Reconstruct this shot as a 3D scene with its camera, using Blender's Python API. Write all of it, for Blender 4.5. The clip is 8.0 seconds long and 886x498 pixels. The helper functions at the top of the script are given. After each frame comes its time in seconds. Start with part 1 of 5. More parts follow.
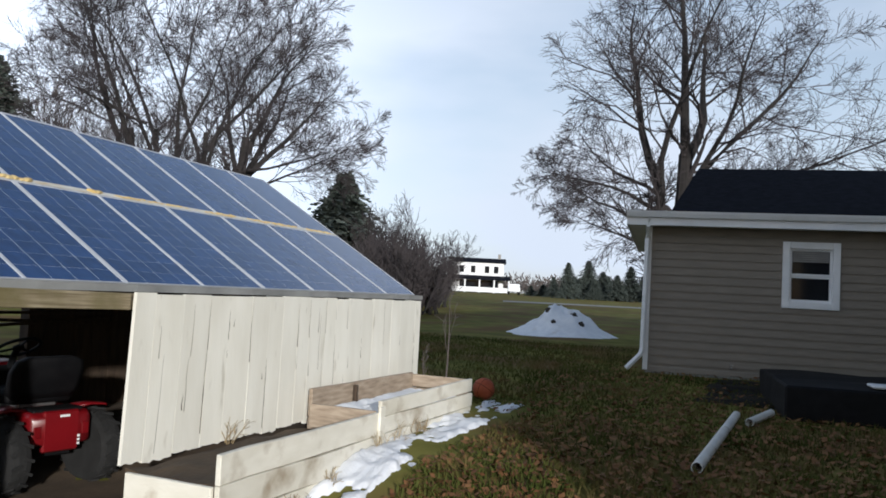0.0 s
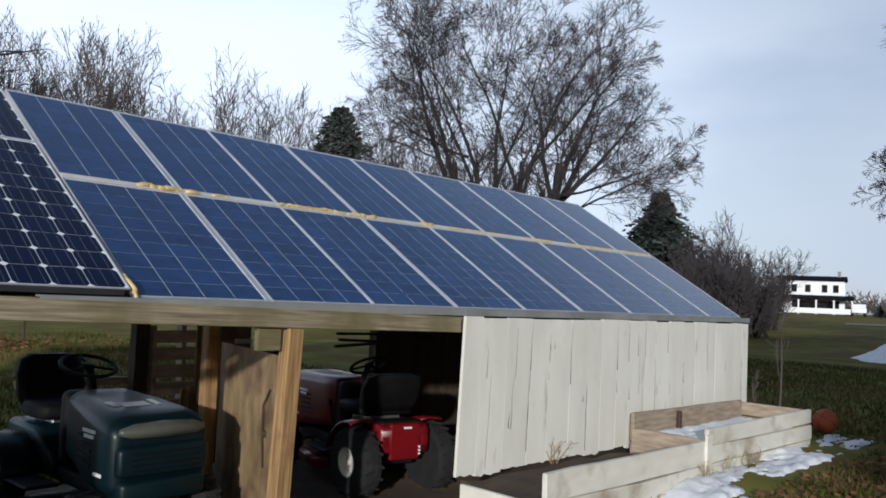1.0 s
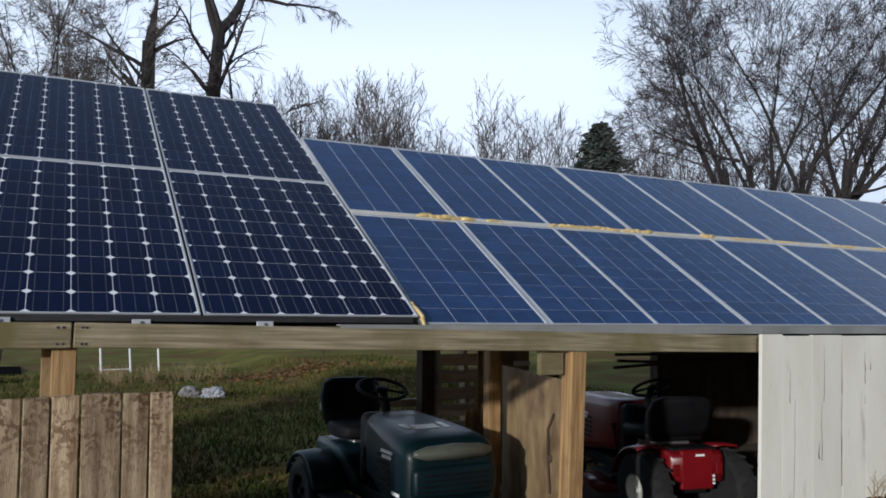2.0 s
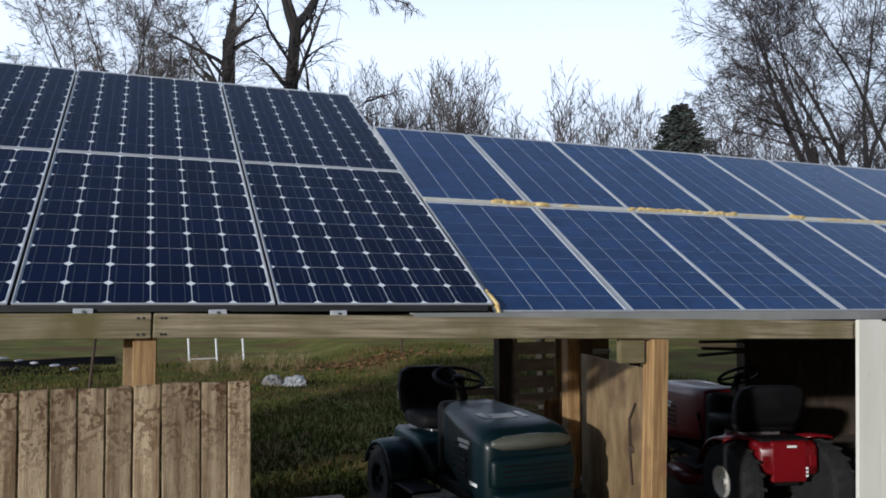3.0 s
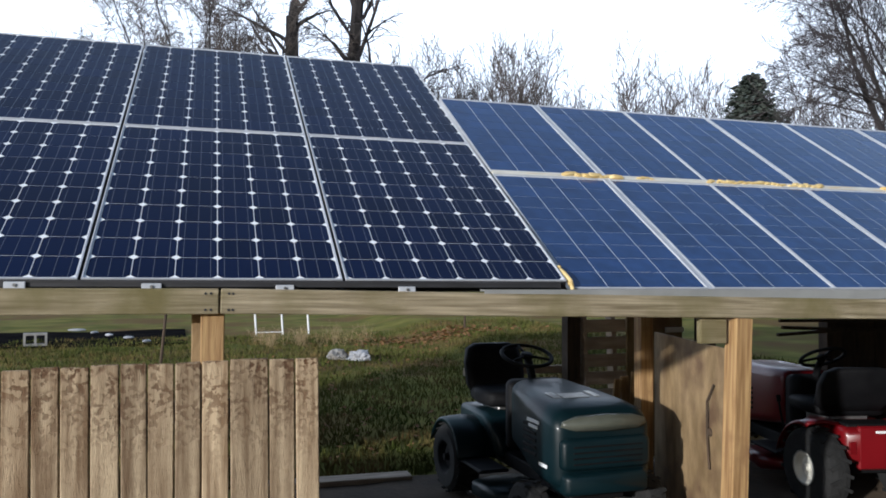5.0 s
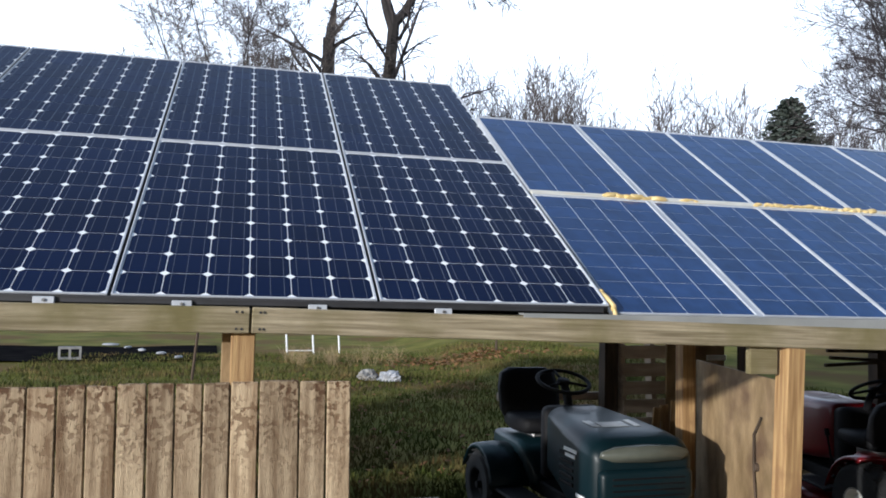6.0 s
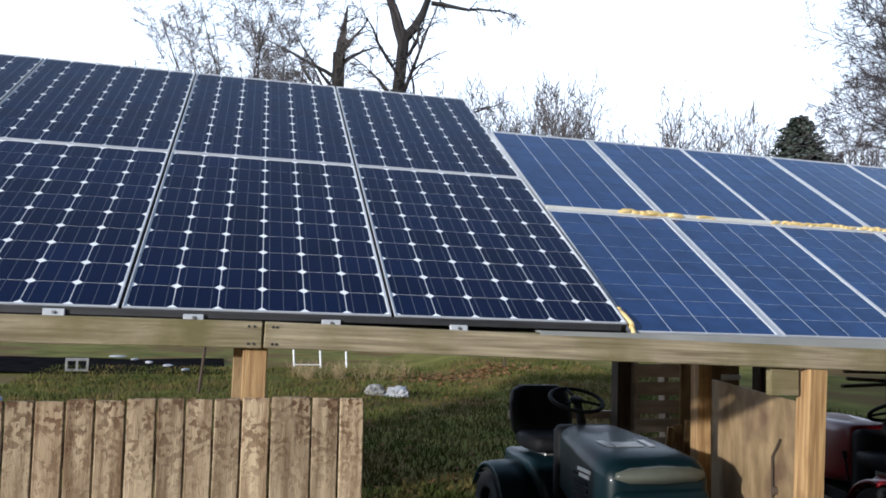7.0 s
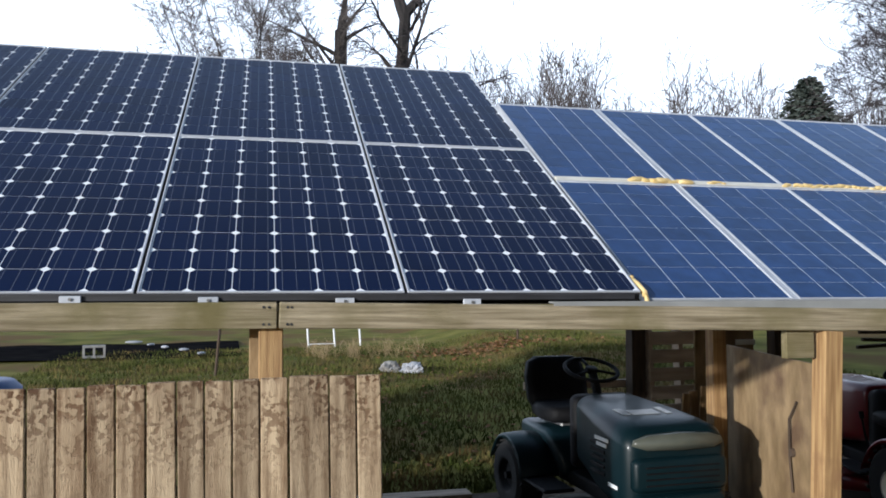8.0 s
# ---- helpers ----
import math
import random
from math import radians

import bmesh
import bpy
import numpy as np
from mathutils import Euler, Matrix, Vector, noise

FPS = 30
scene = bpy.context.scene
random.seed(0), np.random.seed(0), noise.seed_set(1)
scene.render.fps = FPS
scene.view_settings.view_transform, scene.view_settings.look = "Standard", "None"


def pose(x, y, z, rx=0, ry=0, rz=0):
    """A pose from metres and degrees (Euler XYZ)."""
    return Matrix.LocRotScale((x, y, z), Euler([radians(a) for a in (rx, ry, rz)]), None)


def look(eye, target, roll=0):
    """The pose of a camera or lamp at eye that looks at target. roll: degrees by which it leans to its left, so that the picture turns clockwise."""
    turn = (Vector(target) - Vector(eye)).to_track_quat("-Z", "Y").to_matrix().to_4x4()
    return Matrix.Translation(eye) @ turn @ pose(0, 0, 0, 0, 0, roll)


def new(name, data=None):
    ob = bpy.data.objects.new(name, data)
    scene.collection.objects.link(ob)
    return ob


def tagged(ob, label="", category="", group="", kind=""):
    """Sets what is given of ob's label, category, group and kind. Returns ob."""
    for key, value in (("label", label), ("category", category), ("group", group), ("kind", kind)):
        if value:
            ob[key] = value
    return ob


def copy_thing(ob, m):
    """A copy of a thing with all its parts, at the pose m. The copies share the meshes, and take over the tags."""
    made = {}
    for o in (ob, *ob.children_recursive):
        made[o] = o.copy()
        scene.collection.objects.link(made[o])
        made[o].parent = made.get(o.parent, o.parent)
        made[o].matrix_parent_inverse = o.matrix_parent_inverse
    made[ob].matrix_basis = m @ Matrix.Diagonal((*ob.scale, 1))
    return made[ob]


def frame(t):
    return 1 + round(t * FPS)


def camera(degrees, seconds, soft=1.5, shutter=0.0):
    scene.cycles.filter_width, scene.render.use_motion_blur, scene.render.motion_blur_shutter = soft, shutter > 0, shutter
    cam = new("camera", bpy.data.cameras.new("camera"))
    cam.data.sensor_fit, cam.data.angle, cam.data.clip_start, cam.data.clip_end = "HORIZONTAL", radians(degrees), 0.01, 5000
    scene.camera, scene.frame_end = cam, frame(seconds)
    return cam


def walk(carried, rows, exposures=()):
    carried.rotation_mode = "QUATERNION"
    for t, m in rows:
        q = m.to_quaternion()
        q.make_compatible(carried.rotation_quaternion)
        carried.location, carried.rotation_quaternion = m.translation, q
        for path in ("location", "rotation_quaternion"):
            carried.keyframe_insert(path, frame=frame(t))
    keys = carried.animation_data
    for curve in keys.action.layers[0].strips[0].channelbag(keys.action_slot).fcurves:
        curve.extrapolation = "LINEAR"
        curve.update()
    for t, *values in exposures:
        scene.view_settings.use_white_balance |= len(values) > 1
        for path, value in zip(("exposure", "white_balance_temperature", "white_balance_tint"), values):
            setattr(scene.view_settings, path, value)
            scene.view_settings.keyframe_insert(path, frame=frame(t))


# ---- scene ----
cam = camera(57.79, 8.0, soft=1.75)
PATH = [
    (0, (-1.560, -3.568, 1.112), (0.2836, -2.7978, 1.2126), 2.97),
    (0.5, (-1.519, -3.538, 1.118), (0.1656, -2.4627, 1.1937), 2.89),
    (1, (-1.610, -3.588, 1.119), (-0.1971, -2.1766, 1.2375), 2.47),
    (1.5, (-1.590, -3.538, 1.131), (-0.4777, -1.8816, 1.2711), 1.51),
    (2, (-1.599, -3.459, 1.135), (-0.7168, -1.6705, 1.2812), 0.62),
    (3.5, (-1.537, -3.381, 1.125), (-0.8546, -1.5038, 1.2261), -0.12),
    (4, (-1.547, -3.348, 1.119), (-0.8979, -1.4575, 1.1854), -0.16),
    (4.5, (-1.550, -3.315, 1.130), (-0.9415, -1.4102, 1.1742), -0.04),
    (6, (-1.543, -3.145, 1.137), (-1.0560, -1.2077, 1.2429), 1.24),
    (6.5, (-1.556, -3.107, 1.140), (-1.0847, -1.1680, 1.2691), 1.76),
    (7, (-1.564, -3.085, 1.140), (-1.0958, -1.1455, 1.2827), 1.83),
    (7.5, (-1.568, -3.077, 1.141), (-1.1087, -1.1343, 1.2571), 0.91),
    (8, (-1.570, -3.083, 1.137), (-1.1233, -1.1351, 1.2184), -0.15),
]
EXPOSURE = [(0, -0.16, 5850, 10), (0.5, -0.32, 5800, 10), (1, -0.48, 5720, 10), (1.5, -0.64, 5680, 10), (2, -0.56, 5680, 10), (3.5, -0.42, 5700, 10), (4.5, -0.14, 5720, 10), (6, 0.26, 5700, 10), (8, 0.20, 5680, 10)]
walk(cam, [(t, look(eye, target, roll)) for t, eye, target, roll in PATH], EXPOSURE)

# ---- world, sun ----
SUN_EL, SUN_AZ = 10.8, 55.0      # elevation; degrees from -Y towards -X
world = bpy.data.worlds.new("world")
scene.world = world
world.use_nodes = True
wn, wl = world.node_tree.nodes, world.node_tree.links
wn.clear()
w_out, w_bg = wn.new("ShaderNodeOutputWorld"), wn.new("ShaderNodeBackground")
sky = wn.new("ShaderNodeTexSky")
sky.sky_type, sky.sun_disc = "NISHITA", False
sky.sun_elevation, sky.sun_rotation = radians(SUN_EL), radians(180 + SUN_AZ)
sky_gain = wn.new("ShaderNodeVectorMath")
sky_gain.operation = "SCALE"
sky_gain.inputs["Scale"].default_value = 0.17
w_geo, w_map, w_noise, w_ramp = wn.new("ShaderNodeTexCoord"), wn.new("ShaderNodeMapping"), wn.new("ShaderNodeTexNoise"), wn.new("ShaderNodeValToRGB")
w_map.inputs["Scale"].default_value = (1.0, 1.0, 3.2)
w_map.inputs["Location"].default_value = (0.35, 0.1, 0.2)
w_noise.inputs["Scale"].default_value, w_noise.inputs["Detail"].default_value, w_noise.inputs["Roughness"].default_value = 1.5, 5, 0.5
w_ramp.color_ramp.elements[0].position, w_ramp.color_ramp.elements[1].position = 0.40, 0.60
w_ramp.color_ramp.elements[0].color, w_ramp.color_ramp.elements[1].color = (0.5, 0.5, 0.5, 1), (1, 1, 1, 1)
w_mix = wn.new("ShaderNodeMixRGB")
# the cloud bank is thin and bright to the north, greyer to the east
w_side, w_cloud, w_glow = wn.new("ShaderNodeSeparateXYZ"), wn.new("ShaderNodeMapRange"), wn.new("ShaderNodeVectorMath")
w_cloud.interpolation_type = "SMOOTHSTEP"
w_cloud.inputs["From Min"].default_value, w_cloud.inputs["From Max"].default_value = 0.25, 0.85
w_cloud.inputs["To Min"].default_value, w_cloud.inputs["To Max"].default_value = 1.06, 1.75
w_glow.operation = "SCALE"
w_glow.inputs[0].default_value = (0.90, 0.95, 1.02)
wl.new(w_geo.outputs["Generated"], w_side.inputs["Vector"])
wl.new(w_side.outputs["Y"], w_cloud.inputs["Value"])
wl.new(w_cloud.outputs["Result"], w_glow.inputs["Scale"])
wl.new(w_glow.outputs["Vector"], w_mix.inputs["Color2"])
wl.new(w_geo.outputs["Generated"], w_map.inputs["Vector"])
wl.new(w_map.outputs["Vector"], w_noise.inputs["Vector"])
wl.new(w_noise.outputs["Fac"], w_ramp.inputs["Fac"])
wl.new(sky.outputs["Color"], sky_gain.inputs[0])
wl.new(sky_gain.outputs["Vector"], w_mix.inputs["Color1"])
w_sep, w_high, w_mul = wn.new("ShaderNodeSeparateXYZ"), wn.new("ShaderNodeMapRange"), wn.new("ShaderNodeMath")
w_high.inputs["From Min"].default_value, w_high.inputs["From Max"].default_value = 0.30, 0.62
w_high.inputs["To Min"].default_value, w_high.inputs["To Max"].default_value = 1.0, 0.12
w_mul.operation = "MULTIPLY"
wl.new(w_geo.outputs["Generated"], w_sep.inputs["Vector"])
wl.new(w_sep.outputs["Z"], w_high.inputs["Value"])
w_north, w_veil = wn.new("ShaderNodeMapRange"), wn.new("ShaderNodeMath")
w_north.inputs["From Min"].default_value, w_north.inputs["From Max"].default_value = 0.35, 0.85
w_north.inputs["To Min"].default_value, w_north.inputs["To Max"].default_value = 0.0, 0.62
w_veil.operation, w_veil.use_clamp = "ADD", True
wl.new(w_side.outputs["Y"], w_north.inputs["Value"])
wl.new(w_ramp.outputs["Color"], w_veil.inputs[0])
wl.new(w_north.outputs["Result"], w_veil.inputs[1])
wl.new(w_veil.outputs["Value"], w_mul.inputs[0])
wl.new(w_high.outputs["Result"], w_mul.inputs[1])
wl.new(w_mul.outputs["Value"], w_mix.inputs["Fac"])
wl.new(w_mix.outputs["Color"], w_bg.inputs["Color"])
w_bg.inputs["Strength"].default_value = 0.9
wl.new(w_bg.outputs["Background"], w_out.inputs["Surface"])

sun = new("sun", bpy.data.lights.new("sun", "SUN"))
sun.data.energy, sun.data.angle, sun.data.color = 4.8, radians(1.5), (1.0, 0.92, 0.80)
sun_dir = Vector((-math.sin(radians(SUN_AZ)) * math.cos(radians(SUN_EL)), -math.cos(radians(SUN_AZ)) * math.cos(radians(SUN_EL)), math.sin(radians(SUN_EL))))
sun.matrix_world = look(sun_dir * 60, (0, 0, 0))


# ---- materials ----
def mat(name, c1, c2, rough=0.8, scale=6.0, stretch=(1, 1, 1), bump=0.2, metal=0.0, stain=None, stain_at=(0.55, 0.7), stain_scale=1.5, spec=0.5, per_piece=0.0, coat=0.0, fine=8.0, coat_ior=1.5, flake=None, free=False):
    """A procedural surface: two colours by noise, stains at a larger scale, a fine relief."""
    m = bpy.data.materials.new(name)
    m.use_nodes = True
    n, l = m.node_tree.nodes, m.node_tree.links
    b = n["Principled BSDF"]
    b.inputs["Roughness"].default_value, b.inputs["Metallic"].default_value = rough, metal
    b.inputs["Specular IOR Level"].default_value, b.inputs["Coat Weight"].default_value = spec, coat
    b.inputs["Coat Roughness"].default_value, b.inputs["Coat IOR"].default_value = 0.06, coat_ior
    tc, mp, nz, rp = n.new("ShaderNodeTexCoord"), n.new("ShaderNodeMapping"), n.new("ShaderNodeTexNoise"), n.new("ShaderNodeValToRGB")
    oi = n.new("ShaderNodeObjectInfo")
    add = n.new("ShaderNodeVectorMath")
    add.operation = "MULTIPLY_ADD"
    add.inputs[1].default_value, = [(17.0, 31.0, 23.0)]
    l.new(oi.outputs["Random"], add.inputs[0])
    l.new(tc.outputs["Object"], add.inputs[2])
    mp.inputs["Scale"].default_value = stretch
    l.new(add.outputs["Vector"], mp.inputs["Vector"])
    nz.inputs["Scale"].default_value, nz.inputs["Detail"].default_value = scale, 6
    l.new(mp.outputs["Vector"], nz.inputs["Vector"])
    rp.color_ramp.elements[0].position, rp.color_ramp.elements[1].position = 0.32, 0.68
    rp.color_ramp.elements[0].color, rp.color_ramp.elements[1].color = (*c1, 1), (*c2, 1)
    l.new(nz.outputs["Fac"], rp.inputs["Fac"])
    colour, lift = rp.outputs["Color"], None
    if stain:
        n2, r2, mx = n.new("ShaderNodeTexNoise"), n.new("ShaderNodeValToRGB"), n.new("ShaderNodeMixRGB")
        n2.inputs["Scale"].default_value, n2.inputs["Detail"].default_value, n2.inputs["Distortion"].default_value = stain_scale, 7, 0.15 if flake else 0.0
        l.new(add.outputs["Vector"] if flake or free else mp.outputs["Vector"], n2.inputs["Vector"])
        r2.color_ramp.elements[0].position, r2.color_ramp.elements[1].position = stain_at
        l.new(n2.outputs["Fac"], r2.inputs["Fac"])
        if flake:
            sp, mr, fl = n.new("ShaderNodeSeparateXYZ"), n.new("ShaderNodeMapRange"), n.new("ShaderNodeMath")
            mr.inputs["From Min"].default_value, mr.inputs["From Max"].default_value = flake
            mr.inputs["To Min"].default_value = 0.12
            fl.operation = "MULTIPLY"
            l.new(tc.outputs["Object"], sp.inputs["Vector"])
            l.new(sp.outputs["Z"], mr.inputs["Value"])
            # the flaking comes in patches
            np, rq, fm = n.new("ShaderNodeTexNoise"), n.new("ShaderNodeMapRange"), n.new("ShaderNodeMath")
            np.inputs["Scale"].default_value, np.inputs["Detail"].default_value = 13.0, 4
            rq.inputs["From Min"].default_value, rq.inputs["From Max"].default_value = 0.36, 0.54
            fm.operation = "MULTIPLY"
            l.new(add.outputs["Vector"], np.inputs["Vector"])
            l.new(np.outputs["Fac"], rq.inputs["Value"])
            l.new(rq.outputs["Result"], fm.inputs[0])
            l.new(r2.outputs["Color"], fm.inputs[1])
            l.new(fm.outputs["Value"], fl.inputs[0])
            l.new(mr.outputs["Result"], fl.inputs[1])
            l.new(fl.outputs["Value"], mx.inputs["Fac"])
            lift = fl.outputs["Value"]
        else:
            l.new(r2.outputs["Color"], mx.inputs["Fac"])
        l.new(colour, mx.inputs["Color1"])
        mx.inputs["Color2"].default_value = (*stain, 1)
        colour = mx.outputs["Color"]
    if per_piece:
        hs, ml = n.new("ShaderNodeHueSaturation"), n.new("ShaderNodeMapRange")
        ml.inputs["To Min"].default_value, ml.inputs["To Max"].default_value = 1 - per_piece, 1 + per_piece
        l.new(oi.outputs["Random"], ml.inputs["Value"])
        l.new(ml.outputs["Result"], hs.inputs["Value"])
        l.new(colour, hs.inputs["Color"])
        colour = hs.outputs["Color"]
    l.new(colour, b.inputs["Base Color"])
    if bump:
        n3, bp = n.new("ShaderNodeTexNoise"), n.new("ShaderNodeBump")
        n3.inputs["Scale"].default_value, n3.inputs["Detail"].default_value = scale * fine, 4
        l.new(mp.outputs["Vector"], n3.inputs["Vector"])
        bp.inputs["Strength"].default_value, bp.inputs["Distance"].default_value = bump, 0.01
        l.new(n3.outputs["Fac"], bp.inputs["Height"])
        l.new(bp.outputs["Normal"], b.inputs["Normal"])
        if lift:
            # peeled flakes stand out from the sound wood
            fb = n.new("ShaderNodeBump")
            fb.inputs["Strength"].default_value, fb.inputs["Distance"].default_value, fb.invert = 0.6, 0.006, True
            l.new(lift, fb.inputs["Height"])
            l.new(bp.outputs["Normal"], fb.inputs["Normal"])
            l.new(fb.outputs["Normal"], b.inputs["Normal"])
    return m


GRASS = mat("lawn", (0.098, 0.104, 0.022), (0.215, 0.195, 0.052), 0.95, 1.2, bump=0.5, stain=(0.15, 0.098, 0.040), stain_at=(0.45, 0.61), stain_scale=0.5, spec=0.05)
BLADE = mat("grass blades", (0.040, 0.054, 0.012), (0.098, 0.102, 0.028), 0.9, 0.7, bump=0, stain=(0.15, 0.105, 0.045), stain_at=(0.48, 0.66), spec=0.05)
LEAF = mat("dead leaves", (0.13, 0.056, 0.023), (0.26, 0.14, 0.060), 0.8, 2.0, bump=0.1, spec=0.2)
SNOW = mat("snow", (0.72, 0.74, 0.78), (0.85, 0.86, 0.88), 0.7, 5.0, bump=0.6, stain=(0.5, 0.47, 0.42), stain_at=(0.6, 0.85), stain_scale=3)
PAINT = mat("flaking white paint", (0.70, 0.68, 0.60), (0.78, 0.765, 0.69), 0.7, 2.0, (3, 3, 0.8), 0.15, stain=(0.42, 0.39, 0.32), stain_at=(0.64, 0.80), stain_scale=3.0, per_piece=0.035)
BEDPAINT = mat("dirty flaking bed paint", (0.62, 0.59, 0.50), (0.76, 0.735, 0.65), 0.75, 2.4, (1.2, 3, 3), 0.3, stain=(0.33, 0.27, 0.19), stain_at=(0.54, 0.74), stain_scale=3.4, per_piece=0.06, free=True)
RAW = mat("raw bed lumber", (0.25, 0.19, 0.135), (0.43, 0.35, 0.265), 0.8, 4.0, (1.5, 8, 8), 0.3, per_piece=0.1)
WEATHERED = mat("weathered grey boards", (0.165, 0.104, 0.055), (0.485, 0.372, 0.240), 0.88, 3.4, (9, 9, 0.6), 0.5, stain=(0.095, 0.044, 0.017), stain_at=(0.48, 0.54), stain_scale=48.0, per_piece=0.22, flake=(0.40, 0.78), fine=14.0)
POST = mat("treated post lumber", (0.20, 0.105, 0.038), (0.41, 0.262, 0.112), 0.75, 4.0, (13, 13, 0.7), 0.4, stain=(0.22, 0.12, 0.05), stain_at=(0.58, 0.72), stain_scale=5.0, per_piece=0.08, free=True)
BEAM = mat("weathered beam", (0.165, 0.130, 0.075), (0.40, 0.335, 0.225), 0.85, 4.0, (0.6, 12, 16), 0.6, stain=(0.15, 0.125, 0.05), stain_at=(0.44, 0.66), stain_scale=2.6, per_piece=0.05, free=True)
PLY = mat("plywood sheet", (0.17, 0.112, 0.050), (0.31, 0.215, 0.110), 0.8, 5.0, (2.2, 2.2, 1), 0.3, stain=(0.12, 0.07, 0.035), stain_at=(0.48, 0.7), stain_scale=4.0, free=True)
# very dark: shade under the roof is put into the inner timber's colour
DARKWOOD = mat("darkened old wood", (0.035, 0.024, 0.015), (0.075, 0.05, 0.032), 0.9, 4, (6, 6, 1), 0.3)
PALLET = mat("grey pallet wood", (0.30, 0.24, 0.185), (0.48, 0.39, 0.30), 0.9, 4, (1, 6, 6), 0.3, per_piece=0.15)
ALU = mat("mill aluminium", (0.42, 0.44, 0.48), (0.54, 0.56, 0.60), 0.4, 6, bump=0.05, metal=0.25)
GREYALU = mat("dull grey aluminium", (0.22, 0.225, 0.22), (0.32, 0.325, 0.32), 0.55, 5, bump=0.1, metal=0.2)
# frame sides black: the shadow below the silver lip is put into the colour
BLACKFRAME = mat("black frame side", (0.018, 0.019, 0.024), (0.03, 0.031, 0.036), 0.45, 6, bump=0.03)
RAIL = mat("black rail", (0.02, 0.02, 0.022), (0.035, 0.035, 0.04), 0.5, 6, bump=0.05)
SHEET = mat("white backsheet under glass", (0.82, 0.84, 0.87), (0.86, 0.88, 0.90), 0.5, 4, bump=0, coat=1.0, coat_ior=1.22, spec=0.1)
MONO = mat("dark monocrystalline cell", (0.0020, 0.0058, 0.026), (0.0029, 0.0085, 0.038), 0.4, 1.2, bump=0, coat=1.0, coat_ior=1.13, spec=0.05, per_piece=0.12)
POLY = mat("blue polycrystalline cell", (0.012, 0.033, 0.105), (0.019, 0.050, 0.158), 0.4, 9.0, bump=0, coat=1.0, coat_ior=1.5, spec=0.05, per_piece=0.14)
POLYRIB = mat("thin cell ribbon", (0.018, 0.042, 0.13), (0.024, 0.052, 0.155), 0.4, 4, bump=0, coat=1.0, coat_ior=1.24, spec=0.05)
RIBBON = mat("cell ribbon", (0.12, 0.135, 0.18), (0.17, 0.185, 0.235), 0.4, 4, bump=0, coat=1.0, coat_ior=1.22, spec=0.05)
FOAM = mat("yellow foam and strap", (0.56, 0.38, 0.12), (0.76, 0.60, 0.30), 0.7, 20, bump=0.5)
TAPE = mat("pale seam tape", (0.55, 0.53, 0.46), (0.72, 0.70, 0.62), 0.6, 10, (1, 8, 8), 0.3, stain=(0.55, 0.36, 0.1), stain_at=(0.56, 0.70), stain_scale=3)
SIDING = mat("taupe vinyl siding", (0.17, 0.145, 0.112), (0.205, 0.175, 0.138), 0.6, 3, (1, 1, 6), 0.08)
TRIM = mat("white trim paint", (0.70, 0.71, 0.72), (0.80, 0.80, 0.80), 0.5, 3, bump=0.05, stain=(0.5, 0.5, 0.48), stain_at=(0.6, 0.85))
SHINGLE = mat("black shingles", (0.005, 0.0055, 0.009), (0.012, 0.013, 0.019), 0.95, 8, bump=0.5, spec=0.06)
CONCRETE = mat("grey foundation concrete", (0.2, 0.19, 0.18), (0.3, 0.29, 0.27), 0.9, 5, bump=0.4)
GLASS = mat("dark window glass", (0.008, 0.009, 0.012), (0.014, 0.016, 0.02), 0.06, 2, bump=0, spec=0.08)
BLACK = mat("black plastic", (0.004, 0.004, 0.005), (0.008, 0.008, 0.009), 0.65, 8, bump=0.2, spec=0.15)
PVC = mat("white pvc", (0.66, 0.64, 0.58), (0.78, 0.77, 0.72), 0.45, 5, bump=0.05, stain=(0.45, 0.4, 0.32), stain_at=(0.58, 0.75), stain_scale=4)
BARK = mat("grey brown bark", (0.013, 0.011, 0.011), (0.028, 0.024, 0.023), 0.95, 3, (3, 3, 0.6), 0.6)
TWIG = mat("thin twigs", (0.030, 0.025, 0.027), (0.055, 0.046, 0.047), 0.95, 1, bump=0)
# paler than TWIG: distance haze is put into the far trees' colour
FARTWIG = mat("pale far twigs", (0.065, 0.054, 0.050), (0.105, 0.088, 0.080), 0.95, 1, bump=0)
# needles lightened so that their colour carries the haze of distance
NEEDLE = mat("spruce needles", (0.060, 0.078, 0.068), (0.125, 0.145, 0.128), 0.9, 1.5, bump=0, spec=0.2)
GREEN = mat("dark green hood paint", (0.0020, 0.0095, 0.0125), (0.0036, 0.0130, 0.0175), 0.42, 3, bump=0.05, coat=0.12, spec=0.2)
RED = mat("red body paint", (0.11, 0.002, 0.004), (0.16, 0.004, 0.007), 0.35, 3, bump=0.03, coat=0.3)
HOODPATCH = mat("pale hood patch", (0.22, 0.24, 0.26), (0.42, 0.44, 0.46), 0.4, 14, bump=0.05)
RUBBER = mat("tyre rubber", (0.007, 0.007, 0.007), (0.014, 0.014, 0.014), 0.9, 12, bump=0.3)
RIM = mat("cream rim paint", (0.72, 0.70, 0.62), (0.82, 0.80, 0.72), 0.5, 6, bump=0.1)
LENS = mat("grey headlight lens", (0.055, 0.06, 0.048), (0.095, 0.10, 0.082), 0.3, 6, bump=0, coat=0.3)
DIRT = mat("bare dirt floor", (0.042, 0.028, 0.016), (0.085, 0.058, 0.034), 0.95, 3, bump=0.6)
ORANGE = mat("orange ball rubber", (0.30, 0.06, 0.02), (0.42, 0.095, 0.035), 0.7, 14, bump=0.3)
SOILY = mat("dark earth clod", (0.03, 0.025, 0.02), (0.06, 0.05, 0.04), 0.95, 9, bump=0.6)
